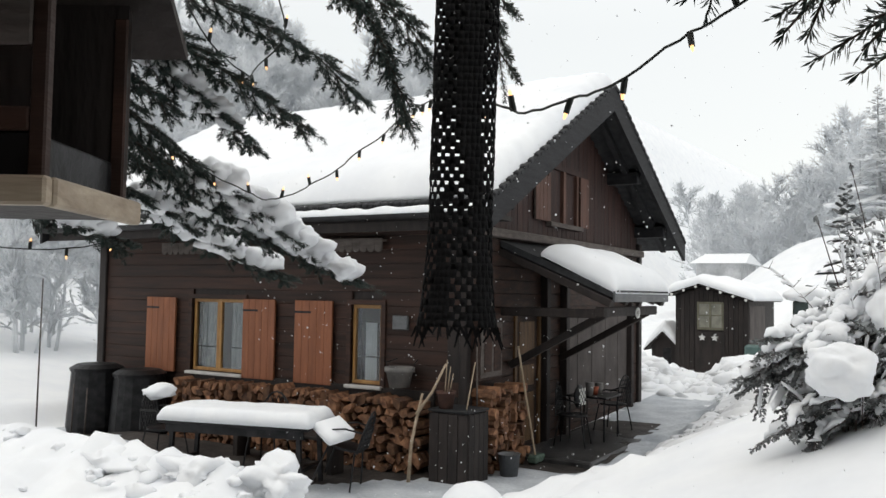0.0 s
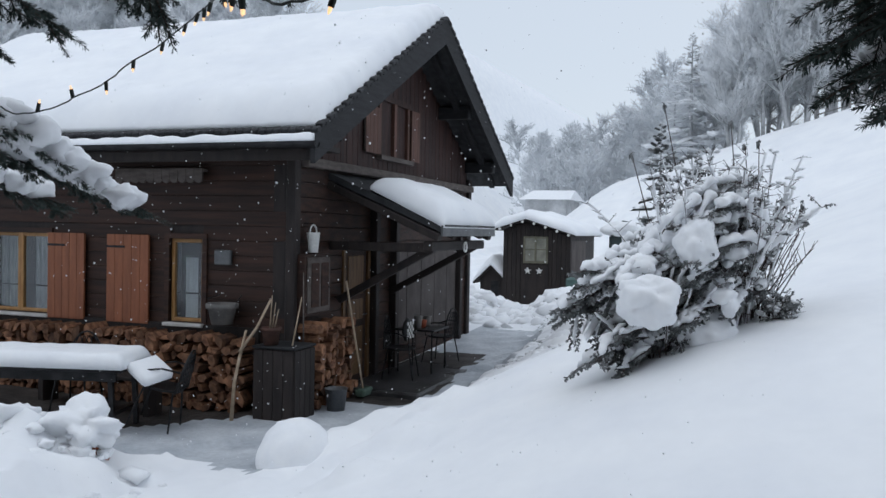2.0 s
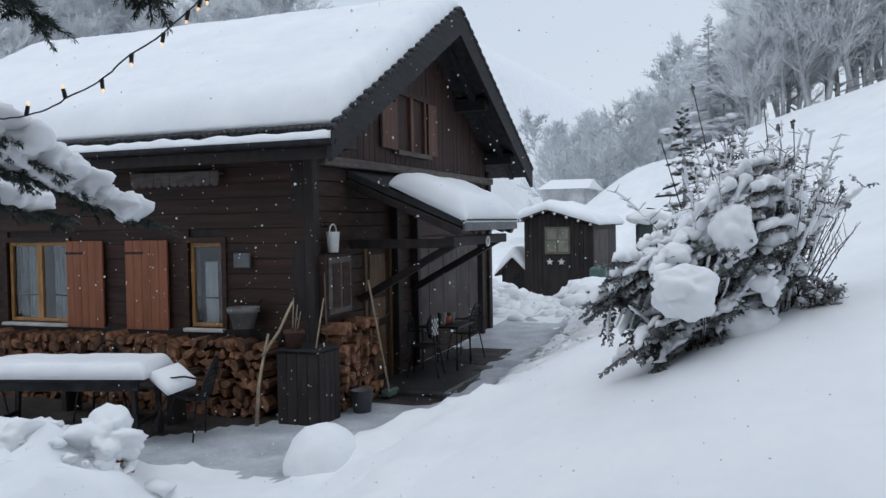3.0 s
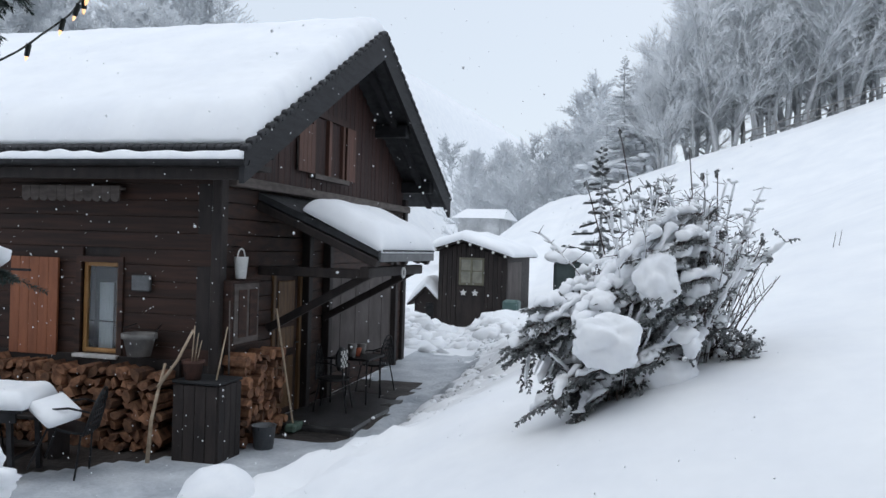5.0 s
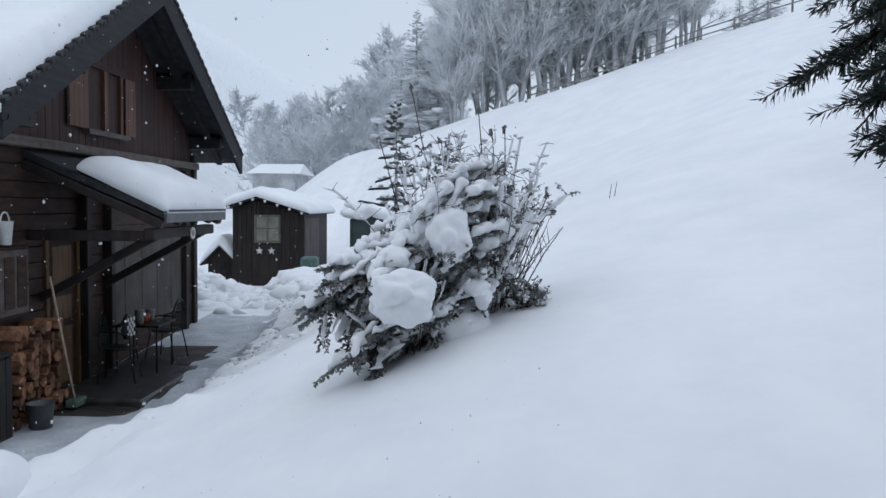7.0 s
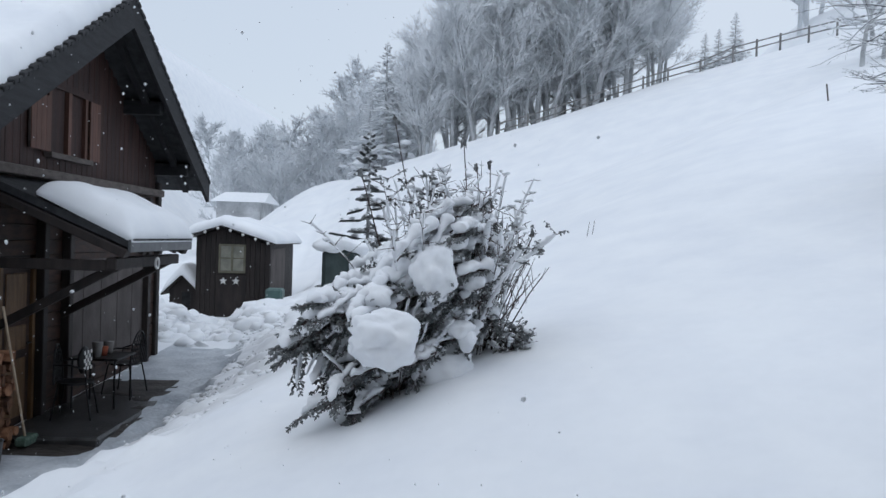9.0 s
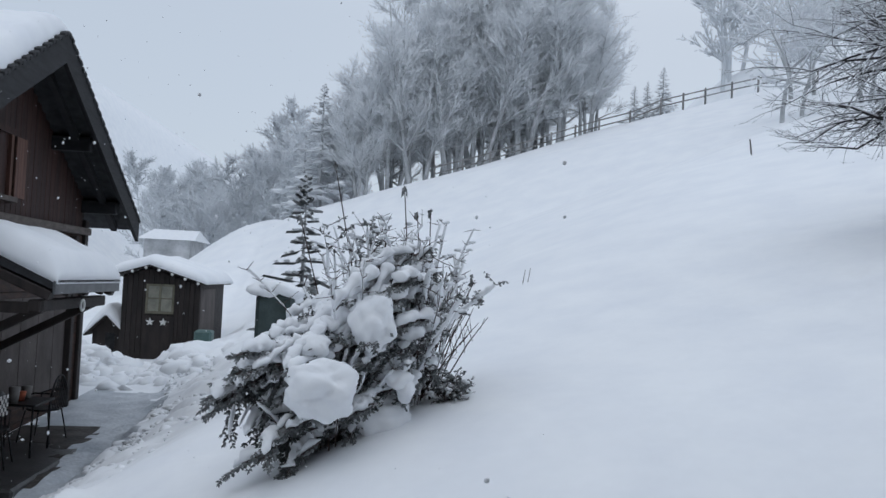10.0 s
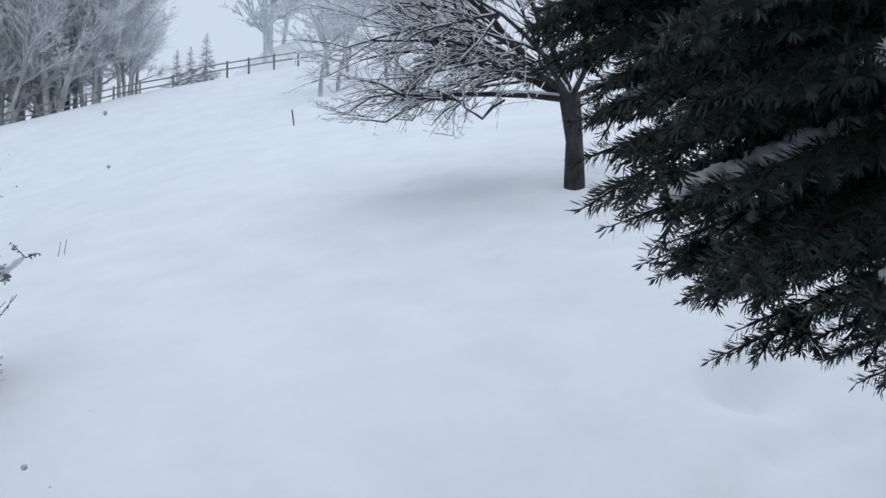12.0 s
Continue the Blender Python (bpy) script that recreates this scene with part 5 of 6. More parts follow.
        stems.rod(f, f.lerp(t, 0.55) + Vector((0.04, 0, 0)), 0.008, 0.006, 5)
        stems.rod(f.lerp(t, 0.55) + Vector((0.04, 0, 0)), t, 0.006, 0.004, 5)
        for _ in range(9):
            e = Vector((rng.uniform(-0.03, 0.03), rng.uniform(-0.03, 0.03), rng.uniform(-0.1, 0.01)))
            leaves.quad(t, t + e * 0.5 + Vector((0.012, 0, 0)), t + e, t + e * 0.5 - Vector((0.012, 0, 0)))
    # heavy pillows of snow
    for c, r, sub in (((-0.53, 6.5, 1.76), (0.24, 0.2, 0.19), 4), ((-0.18, 6.78, 2.2), (0.16, 0.14, 0.2), 4), ((0.10, 7.0, 2.14), (0.09, 0.09, 0.085), 3), ((-0.16, 7.12, 1.50), (0.30, 0.2, 0.2), 4), ((0.02, 6.9, 1.79), (0.1, 0.09, 0.07), 3), ((0.07, 6.9, 1.72), (0.07, 0.07, 0.09), 3), ((-0.6, 6.75, 2.02), (0.12, 0.12, 0.1), 3), ((0.30, 7.25, 2.42), (0.05, 0.05, 0.11), 3)):
        snow.blob(c, *r, rng, 0, 0.32, sub)
    # a low tuft beside the foot
    for _ in range(26):
        p = Vector((0.46 + rng.uniform(-0.07, 0.07), 7.4 + rng.uniform(-0.1, 0.1), 0))
        p.z = gz(p.x, p.y) - 0.03
        spray(p, Vector((rng.uniform(-0.4, 0.3), rng.uniform(-0.4, 0.4), 1.0)), rng.uniform(0.1, 0.18), 0.005, rng.random() < 0.35, 0.0)
    tagged(child("woody_growth", stems.mesh("woody_growth", [STEM]), th), kind="stuff")
    tagged(child("foliage", leaves.mesh("foliage", [LEAF]), th), kind="stuff")
    tagged(child("snow_cover", snow.mesh("snow_cover", [SNOW_FINE], True), th, "clinging snow"), kind="stuff")
    return th


bush()


# ---- trees ----
def conifer(label, h, seed, name="fir_tree", needle=NEEDLE, rich=1.0, frosty=False, turns=95):
    rng = random.Random(seed)
    th = thing(name, label, "tree")
    tk, fo, sn = Lots(), Lots(), Lots()
    tk.rod((0, 0, -0.2), (0, 0, h), 0.025 * h, 0.004, 6)
    for turn in range(turns):
        z = h * (0.10 + 0.89 * (turn / turns) ** 0.9)
        reach = (0.36 * (h - z) + 0.05) * rng.uniform(0.45 if frosty else 0.7, 1.25 if frosty else 1.15)
        n = 1
        for k in range(n):
            a = turn * 2.4 + rng.uniform(-0.5, 0.5)
            d = Vector((math.cos(a), math.sin(a), rng.uniform(-0.45, 0.15) + 0.6 * (z / h) ** 3))
            p, q = Vector((0, 0, z)), Vector((0, 0, z)) + d * reach
            tk.rod(p, q, 0.006, 0.003, 3)
            m = int(34 * rich * (0.4 + reach))
            side = d.cross(Vector((0, 0, 1))).normalized()
            for j in range(m):
                c = p.lerp(q, 0.15 + 0.85 * j / m)
                w = (1 - 0.7 * j / m) * reach * 0.35 + 0.03
                for s in (-1, 1):
                    tip = c + side * s * w * rng.uniform(0.5, 1) + d * w * 0.6 + Vector((0, 0, -0.03))
                    e = (tip - c).orthogonal().normalized() * 0.016
                    fo.quad(c, c.lerp(tip, 0.5) + e, tip, c.lerp(tip, 0.5) - e)
            for _ in range(rng.choice((2, 3, 4)) if frosty else rng.choice((0, 1, 2, 2))):
                c = p.lerp(q, rng.uniform(0.25, 1.0))
                s = (0.012 + 0.06 * reach) * rng.uniform(0.7, 1.5) if frosty else 0.025 + 0.12 * reach
                sn.blob(c + Vector((0, 0, 0.02)), s * 1.3, s * 1.3, s * 0.45, rng, 0, 0.4, 1)
    child("trunk", tk.mesh("trunk", [TWIG if needle is NEEDLE else HAZED_BARK]), th)
    child("foliage", fo.mesh("foliage", [needle]), th)
    tagged(child("snow_cover", sn.mesh("snow_cover", [SNOW_FINE], True), th, "snow on the boughs"), kind="stuff")
    return th


small_fir = conifer("young fir with snow-dusted boughs beside the shrub", 2.25, 5, needle=LEAF, rich=2.0, frosty=True, turns=62)
small_fir.matrix_basis = pose(-1.21, 14.9, gz(-1.21, 14.9) - 0.1)
small_fir.scale = (1, 1, (4.2 - gz(-1.21, 14.9)) / 2.15)
gb = thing("covered_bin", "dark green covered bin under snow behind the shrub", "bin")
part("body", box(bmesh.new(), -1.5, -1.04, 11.0, 11.5, 1.2, 2.28, 0.05), mat("dark_green_cover", (0.02, 0.032, 0.032), (0.05, 0.07, 0.068), 5, 0.5, 0.3, 30), gb)
lo = Lots()
lo.blob((-1.26, 11.22, 2.3), 0.31, 0.31, 0.14, random.Random(8), 0, 0.5, 3)
child("snow_cap", lo.mesh("snow_cap", [SNOW_FINE], True), gb, "lumpy cap of snow")


def bare_tree(name, label, h, seed, bark, twig, stems=1, depth=5, spread_=0.5, lean=(0, 0), fine_n=3, group="", snowy=False, low=0.25, thick=1.0, slim_r=0.016):
    """A leafless crown: limbs that fork down to fine twigs."""
    rng = random.Random(seed)
    th = thing(name, label, "tree", group)
    wood, fine, snow = Lots(), Lots(), Lots()

    def grow(p, d, length, r, level):
        n = 3 if level < 3 else 2
        pts = [p]
        for k in range(n):
            d = (d + Vector((rng.uniform(-0.17, 0.17), rng.uniform(-0.17, 0.17), rng.uniform(-0.05, 0.13)))).normalized()
            pts.append(pts[-1] + d * length / n)
        target = wood if level < 2 else fine
        for k in range(n):
            ra, rb = max(slim_r, r * (1 - 0.4 * k / n)), max(slim_r, r * (1 - 0.4 * (k + 1) / n))
            target.rod(pts[k], pts[k + 1], ra, rb, 7 if level == 0 else 5 if level == 1 else 3)
            if snowy and level >= 1 and abs(d.z) < 0.8:
                up = Vector((0, 0, rb * 0.8 + 0.006))
                snow.rod(pts[k] + up, pts[k + 1] + up, max(0.007, ra * 0.75), max(0.006, rb * 0.75), 4)
        if level >= depth:
            return
        kids = (4, 4, 4, fine_n, fine_n, fine_n)[level]
        for k in range(kids):
            f = rng.uniform(0.3, 1.0) if k else 1.0
            base = pts[0].lerp(pts[-1], f) if level else pts[0].lerp(pts[-1], max(f, 1 - low))
            side = Vector((rng.uniform(-1, 1) + lean[0], rng.uniform(-1, 1) + lean[1], rng.uniform(-0.35, 0.75))).normalized()
            grow(base, (d * (1 - spread_) + side * spread_ * 1.3).normalized(), length * rng.uniform(0.55, 0.82), r * 0.52, level + 1)

    for s in range(stems):
        a = 2 * math.pi * s / max(1, stems)
        o = Vector((0.35 * math.cos(a), 0.35 * math.sin(a), -0.4)) if stems > 1 else Vector((0, 0, -0.3))
        d = Vector((0.16 * math.cos(a), 0.16 * math.sin(a), 1)) if stems > 1 else Vector((0.04, 0.02, 1))
        grow(o, d.normalized(), h * 0.4, 0.017 * h * thick, 0)
    child("trunk", wood.mesh("trunk", [bark]), th)
    tagged(child("crown", fine.mesh("crown", [twig]), th), kind="stuff")
    if snowy:
        tagged(child("branch_snow", snow.mesh("branch_snow", [SNOW_FINE]), th, "snow lying along the branches"), kind="stuff")
    return th


# fruit tree on the slope
fruit = thing("fruit_tree", "old spreading fruit tree with snow on its bare branches", "tree")


def fruit_tree():
    rng = random.Random(77)
    base = Vector((7.35, 8.5, gz(7.35, 8.5)))
    wood, fine, snow = Lots(), Lots(), Lots()
    left, away = Vector((-0.8, 0.6, 0)), Vector((0.6, 0.8, 0))
    fork = base + Vector((0.05, 0.0, 1.2)) + left * 0.1
    ring = [base + Vector((0, 0, -0.4)), base + Vector((0, 0, 0.1)), base.lerp(fork, 0.5) + left * -0.03, fork]
    for k, (ra, rb) in enumerate(((0.15, 0.135), (0.135, 0.11), (0.11, 0.14))):
        wood.rod(ring[k], ring[k + 1], ra, rb, 12)

    def limb(p, d, length, r, level):
        n = 4 if level < 2 else 3
        pts = [p]
        for k in range(n):
            d = (d + Vector((rng.uniform(-0.16, 0.16), rng.uniform(-0.16, 0.16), rng.uniform(-0.12, 0.12) - (0.045 if level < 2 else 0.01) * k))).normalized()
            if pts[-1].z < base.z + 0.9 and d.z < 0:
                d.z = 0.15
            pts.append(pts[-1] + d * length / n)
        for k in range(n):
            ra, rb = r * (1 - 0.55 * k / n), r * (1 - 0.55 * (k + 1) / n)
            (wood if level == 0 else fine).rod(pts[k], pts[k + 1], ra, rb, 6 if level < 2 else 3)
            up = Vector((0, 0, ra * 0.9 + 0.004))
            if rng.random() < (0.62 if level < 3 else 0.35):
                snow.rod(pts[k] + up, pts[k + 1] + up, max(0.005, ra * 0.7), max(0.005, rb * 0.7), 4)
        if level < 4:
            for k in range((7, 5, 4, 2)[level]):
                b = pts[0].lerp(pts[-1], rng.uniform(0.25, 1.0)) if rng.random() < 0.4 else pts[rng.randrange(1, n + 1)]
                e = (d + Vector((rng.uniform(-1, 1), rng.uniform(-1, 1), rng.uniform(-0.7, 0.8))) * 0.8).normalized()
                limb(b, e, length * rng.uniform(0.42, 0.66), r * 0.42, level + 1)

    for al, aw, az, ln in ((1.0, 0.1, 0.42, 2.3), (1.0, -0.4, 0.38, 2.2), (0.8, 0.5, 0.6, 2.3), (0.9, -0.1, 0.75, 2.4), (0.45, -0.7, 0.5, 2.0), (0.3, 0.4, 1.0, 2.3), (-0.5, -0.4, 0.8, 2.0), (-0.9, 0.3, 0.5, 2.0), (1.0, 0.35, 0.34, 2.1), (0.95, 0.2, 0.62, 2.6), (0.9, -0.3, 0.9, 2.5), (0.6, 0.1, 1.2, 2.5), (1.0, 0.0, 0.22, 2.35)):
        limb(fork + Vector((0, 0, rng.uniform(-0.12, 0.08))), (left * al + away * aw + Vector((0, 0, az))).normalized(), ln * 0.86, 0.045, 0)
    child("trunk", wood.mesh("trunk", [DARK_BARK]), fruit)
    tagged(child("crown", fine.mesh("crown", [DARK_BARK]), fruit), kind="stuff")
    tagged(child("branch_snow", snow.mesh("branch_snow", [SNOW_FINE]), fruit, "snow lying along the branches"), kind="stuff")


fruit_tree()

slim = bare_tree("slender_tree", "slender young tree with frosted twigs near the fence", 5.0, 8, HAZED_BARK, FROST_HAZE, 2, 4, 0.55, snowy=True)
slim.matrix_basis = pose(13.5, 26.4, gz(13.5, 26.4))
for x, y, s in ((15.8, 26.0, 0.95), (18.5, 27.5, 1.05), (21.5, 29, 1.1), (17.5, 33, 1.2)):
    copy_thing(slim, pose(x, y, gz(x, y), 0, 0, x * 50) @ Matrix.Scale(s, 4))
solo("marker_post", tube(bmesh.new(), [(9.05, 20.0, gz(9.05, 20.0) - 0.2), (8.98, 20.0, gz(9.05, 20.0) + 0.34)], 0.018, 7), WOOD_GREY, "short dark marker post in the snow", "post")
for x, y in ((1.9, 11.9), (1.98, 11.95)):
    stick([(x, y, gz(x, y) - 0.05), (x + 0.04, y, gz(x, y) + 0.22)], 0.005, "thin dry weed stalk poking through the snow", STEM, "weed_stalk")


# ---- fence along the crest ----
# weathered grey, lightened to paint the mist over the fence
FENCE_WOOD = mat("weathered_hazed_fence", (0.17, 0.168, 0.165), (0.28, 0.275, 0.27), 4, 0.85, 0.3, 30, vary=0.2)
def fence():
    th = thing("fence", "weathered grey post and rail fence along the hill", "fence")
    line = [(23.0, 41.5), (19.0, 39.9), (16.3, 39.9), (13.95, 39.6), (10.9, 39.5), (8.5, 39.1), (5.5, 38.2), (2.9, 37.2)]
    posts = []
    for (ax, ay), (bx, by) in zip(line, line[1:]):
        n = max(2, int(math.hypot(bx - ax, by - ay) / 1.9))
        for k in range(n):
            f = k / n
            posts.append((ax + (bx - ax) * f, ay + (by - ay) * f))
    posts.append(line[-1])
    tops = []
    for x, y in posts:
        z = gz(x, y)
        high = 0.8 if x > 13.2 else 0.55
        part("post", beam(bmesh.new(), (x, y, z - 0.4), (x, y, z + high), 0.075, 0.075), FENCE_WOOD, th)
        tops.append(Vector((x, y, z + high)))
    for a, b in zip(tops, tops[1:]):
        for h_ in (0.1, 0.4):
            part("rail", beam(bmesh.new(), a - Vector((0, 0, h_)), b - Vector((0, 0, h_)), 0.045, 0.06), FENCE_WOOD, th)


fence()

# ---- woods ----
def wood_tree(name, label, h, seed, bark, twig, stems, group, fine=1.0, slim=0.011, limbs=24, subs=11):
    """A many-stemmed leafless tree: steep stems, rising limbs and a haze of fine rimed twigs."""
    rng = random.Random(seed)
    th = thing(name, label, "tree", group)
    wood, spray_ = Lots(), Lots()

    def bend(p, d, length, n, wild, rise):
        pts = [p]
        for _ in range(n):
            d = (d + Vector((rng.uniform(-wild, wild), rng.uniform(-wild, wild), rng.uniform(-wild, wild) * 0.5 + rise))).normalized()
            pts.append(pts[-1] + d * length / n)
        return pts

    def twigs(p, d, length):
        q = p + d * length
        w = d.orthogonal().normalized() * slim
        spray_.quad(p - w, q - w * 0.4, q + w * 0.4, p + w)
        for _ in range(int(5 * fine)):
            b = p.lerp(q, rng.uniform(0.15, 1.0))
            e = (d + Vector((rng.uniform(-1, 1), rng.uniform(-1, 1), rng.uniform(-0.5, 0.8))) * 0.75).normalized()
            c = b + e * length * rng.uniform(0.3, 0.6)
            v = Vector((rng.uniform(-1, 1), rng.uniform(-1, 1), rng.uniform(-1, 1))).cross(e).normalized() * slim
            spray_.quad(b - v, c - v * 0.5, c + v * 0.5, b + v)

    for k in range(stems):
        a = 2 * math.pi * (k + rng.uniform(-0.3, 0.3)) / stems
        tilt = rng.uniform(0.05, 0.30) if stems > 1 else 0.03
        r0 = h * rng.uniform(0.0095, 0.015)
        height_ = h * rng.uniform(0.72, 1.0) * (1 - 0.35 * tilt)
        o = Vector((0.3 * math.cos(a), 0.3 * math.sin(a), -0.5))
        main = bend(o, Vector((tilt * math.cos(a), tilt * math.sin(a), 1)).normalized(), height_, 9, 0.07, 0.02)
        for i in range(9):
            wood.rod(main[i], main[i + 1], r0 * (1 - i / 9.6), r0 * (1 - (i + 1) / 9.6), 6)
        for _ in range(limbs):
            f = rng.uniform(0.2, 0.99)
            i = min(8, int(f * 9))
            b = main[i].lerp(main[i + 1], f * 9 - i)
            t = rng.uniform(0, 6.283)
            d = Vector((math.cos(t), math.sin(t), rng.uniform(0.35, 1.3))).normalized()
            ln = h * 0.30 * (1.08 - f) ** 0.6 * rng.uniform(0.55, 1.1) * (0.6 + 0.4 * min(1, f / 0.4))
            limb_ = bend(b, d, ln, 4, 0.16, 0.03)
            r1 = r0 * (1 - f * 0.9) * 0.42 + 0.012
            for j in range(4):
                wood.rod(limb_[j], limb_[j + 1], r1 * (1 - j / 4.6), r1 * (1 - (j + 1) / 4.6), 4)
            for _ in range(subs):
                j = rng.randrange(0, 4)
                c = limb_[j].lerp(limb_[j + 1], rng.random())
                e = (d * 0.9 + Vector((rng.uniform(-1, 1), rng.uniform(-1, 1), rng.uniform(-0.35, 0.9))) * 0.85).normalized()
                sub = bend(c, e, ln * rng.uniform(0.25, 0.5), 2, 0.2, 0.02)
                for g in range(2):
                    spray_.rod(sub[g], sub[g + 1], slim * 1.5, slim, 3)
                    for _ in range(2):
                        w = (e + Vector((rng.uniform(-1, 1), rng.uniform(-1, 1), rng.uniform(-0.5, 0.9))) * 0.8).normalized()
                        twigs(sub[g].lerp(sub[g + 1], rng.random()), w, h * rng.uniform(0.03, 0.06))
    child("trunk", wood.mesh("trunk", [bark]), th)
    tagged(child("crown", spray_.mesh("crown", [twig]), th), kind="stuff")
    return th


rngw = random.Random(9)
WOODS = "woods beyond the fence"
variants = [wood_tree("woodland_tree", "tall many-stemmed leafless tree with rime on its twigs", 11.0, 40 + k, HAZED_BARK, FROST_HAZE, (5, 3, 4, 3)[k], WOODS, 0.85, 0.0115) for k in range(4)]
spots = [(7.6, 41.2, 1.12), (2.3, 40.6, 1.0), (4.1, 40.7, 1.02), (10.7, 41.2, 0.78), (5.3, 41.2, 1.12), (9.3, 41.6, 0.98), (-0.3, 40.0, 0.72), (1.1, 40.6, 0.86), (6.6, 43.5, 1.25), (3.3, 43.5, 1.1), (8.9, 44.5, 1.15), (11.6, 43.5, 0.8), (1.4, 44, 0.95), (5.0, 46, 1.25), (7.8, 47, 1.2), (-1.2, 43, 0.7)]
for k, (x, y, z_) in enumerate(spots):
    m = pose(x, y, gz(x, y) - 0.1, 0, 0, rngw.uniform(0, 360))
    t = variants[k] if k < 4 else copy_thing(variants[k % 4], m)
    t.matrix_basis = m
    t.scale = (z_, z_, z_)
far_fir = conifer("frosted fir at the edge of the woods", 6.0, 15, needle=FROST_HAZE, rich=1.2)
far_fir.matrix_basis = pose(-2.3, 42, gz(-2.3, 42)) @ Matrix.Scale(1.12, 4)
for x, y, z_ in ((15.3, 43, 0.48), (14.6, 43.4, 0.4), (14.1, 44, 0.42), (-3.2, 44, 0.75)):
    t = copy_thing(far_fir, pose(x, y, gz(x, y)))
    t.scale = (z_, z_, z_)
# far stands, paled for rime and haze: hillside behind the chalet, down the valley
rime = [wood_tree("rimed_tree", "rime-covered tree on the misty hillside, paled to suggest haze", 10.0, 60 + k, RIME_HAZE, RIME_HAZE, 2 + k, "far woods", 0.8, 0.028, 14, 7) for k in range(2)]
far_spots = []
for k in range(120):
    yaw, dist = radians(rngw.uniform(29, 66)), rngw.uniform(36, 82)
    far_spots.append((-math.sin(yaw) * dist, math.cos(yaw) * dist, rngw.uniform(0.8, 1.25)))
for k in range(34):
    yaw, dist = radians(rngw.uniform(1, 14)), rngw.uniform(60, 88)
    far_spots.append((-math.sin(yaw) * dist, math.cos(yaw) * dist, rngw.uniform(0.8, 1.3)))
for k in range(16):
    yaw, dist = radians(rngw.uniform(46, 64)), rngw.uniform(19, 34)
    far_spots.append((-math.sin(yaw) * dist, math.cos(yaw) * dist, rngw.uniform(0.3, 0.6)))
for x, y, z_ in ((26.5, 60, 1.55), (27.7, 61.5, 1.45), (32.5, 60, 1.2), (37, 62, 1.4), (42, 60, 1.3), (48, 62, 1.5)):
    far_spots.append((x, y, z_))
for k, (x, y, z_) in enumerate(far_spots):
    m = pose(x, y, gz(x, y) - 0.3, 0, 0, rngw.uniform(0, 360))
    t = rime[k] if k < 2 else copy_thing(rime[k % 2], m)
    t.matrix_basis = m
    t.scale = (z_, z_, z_)


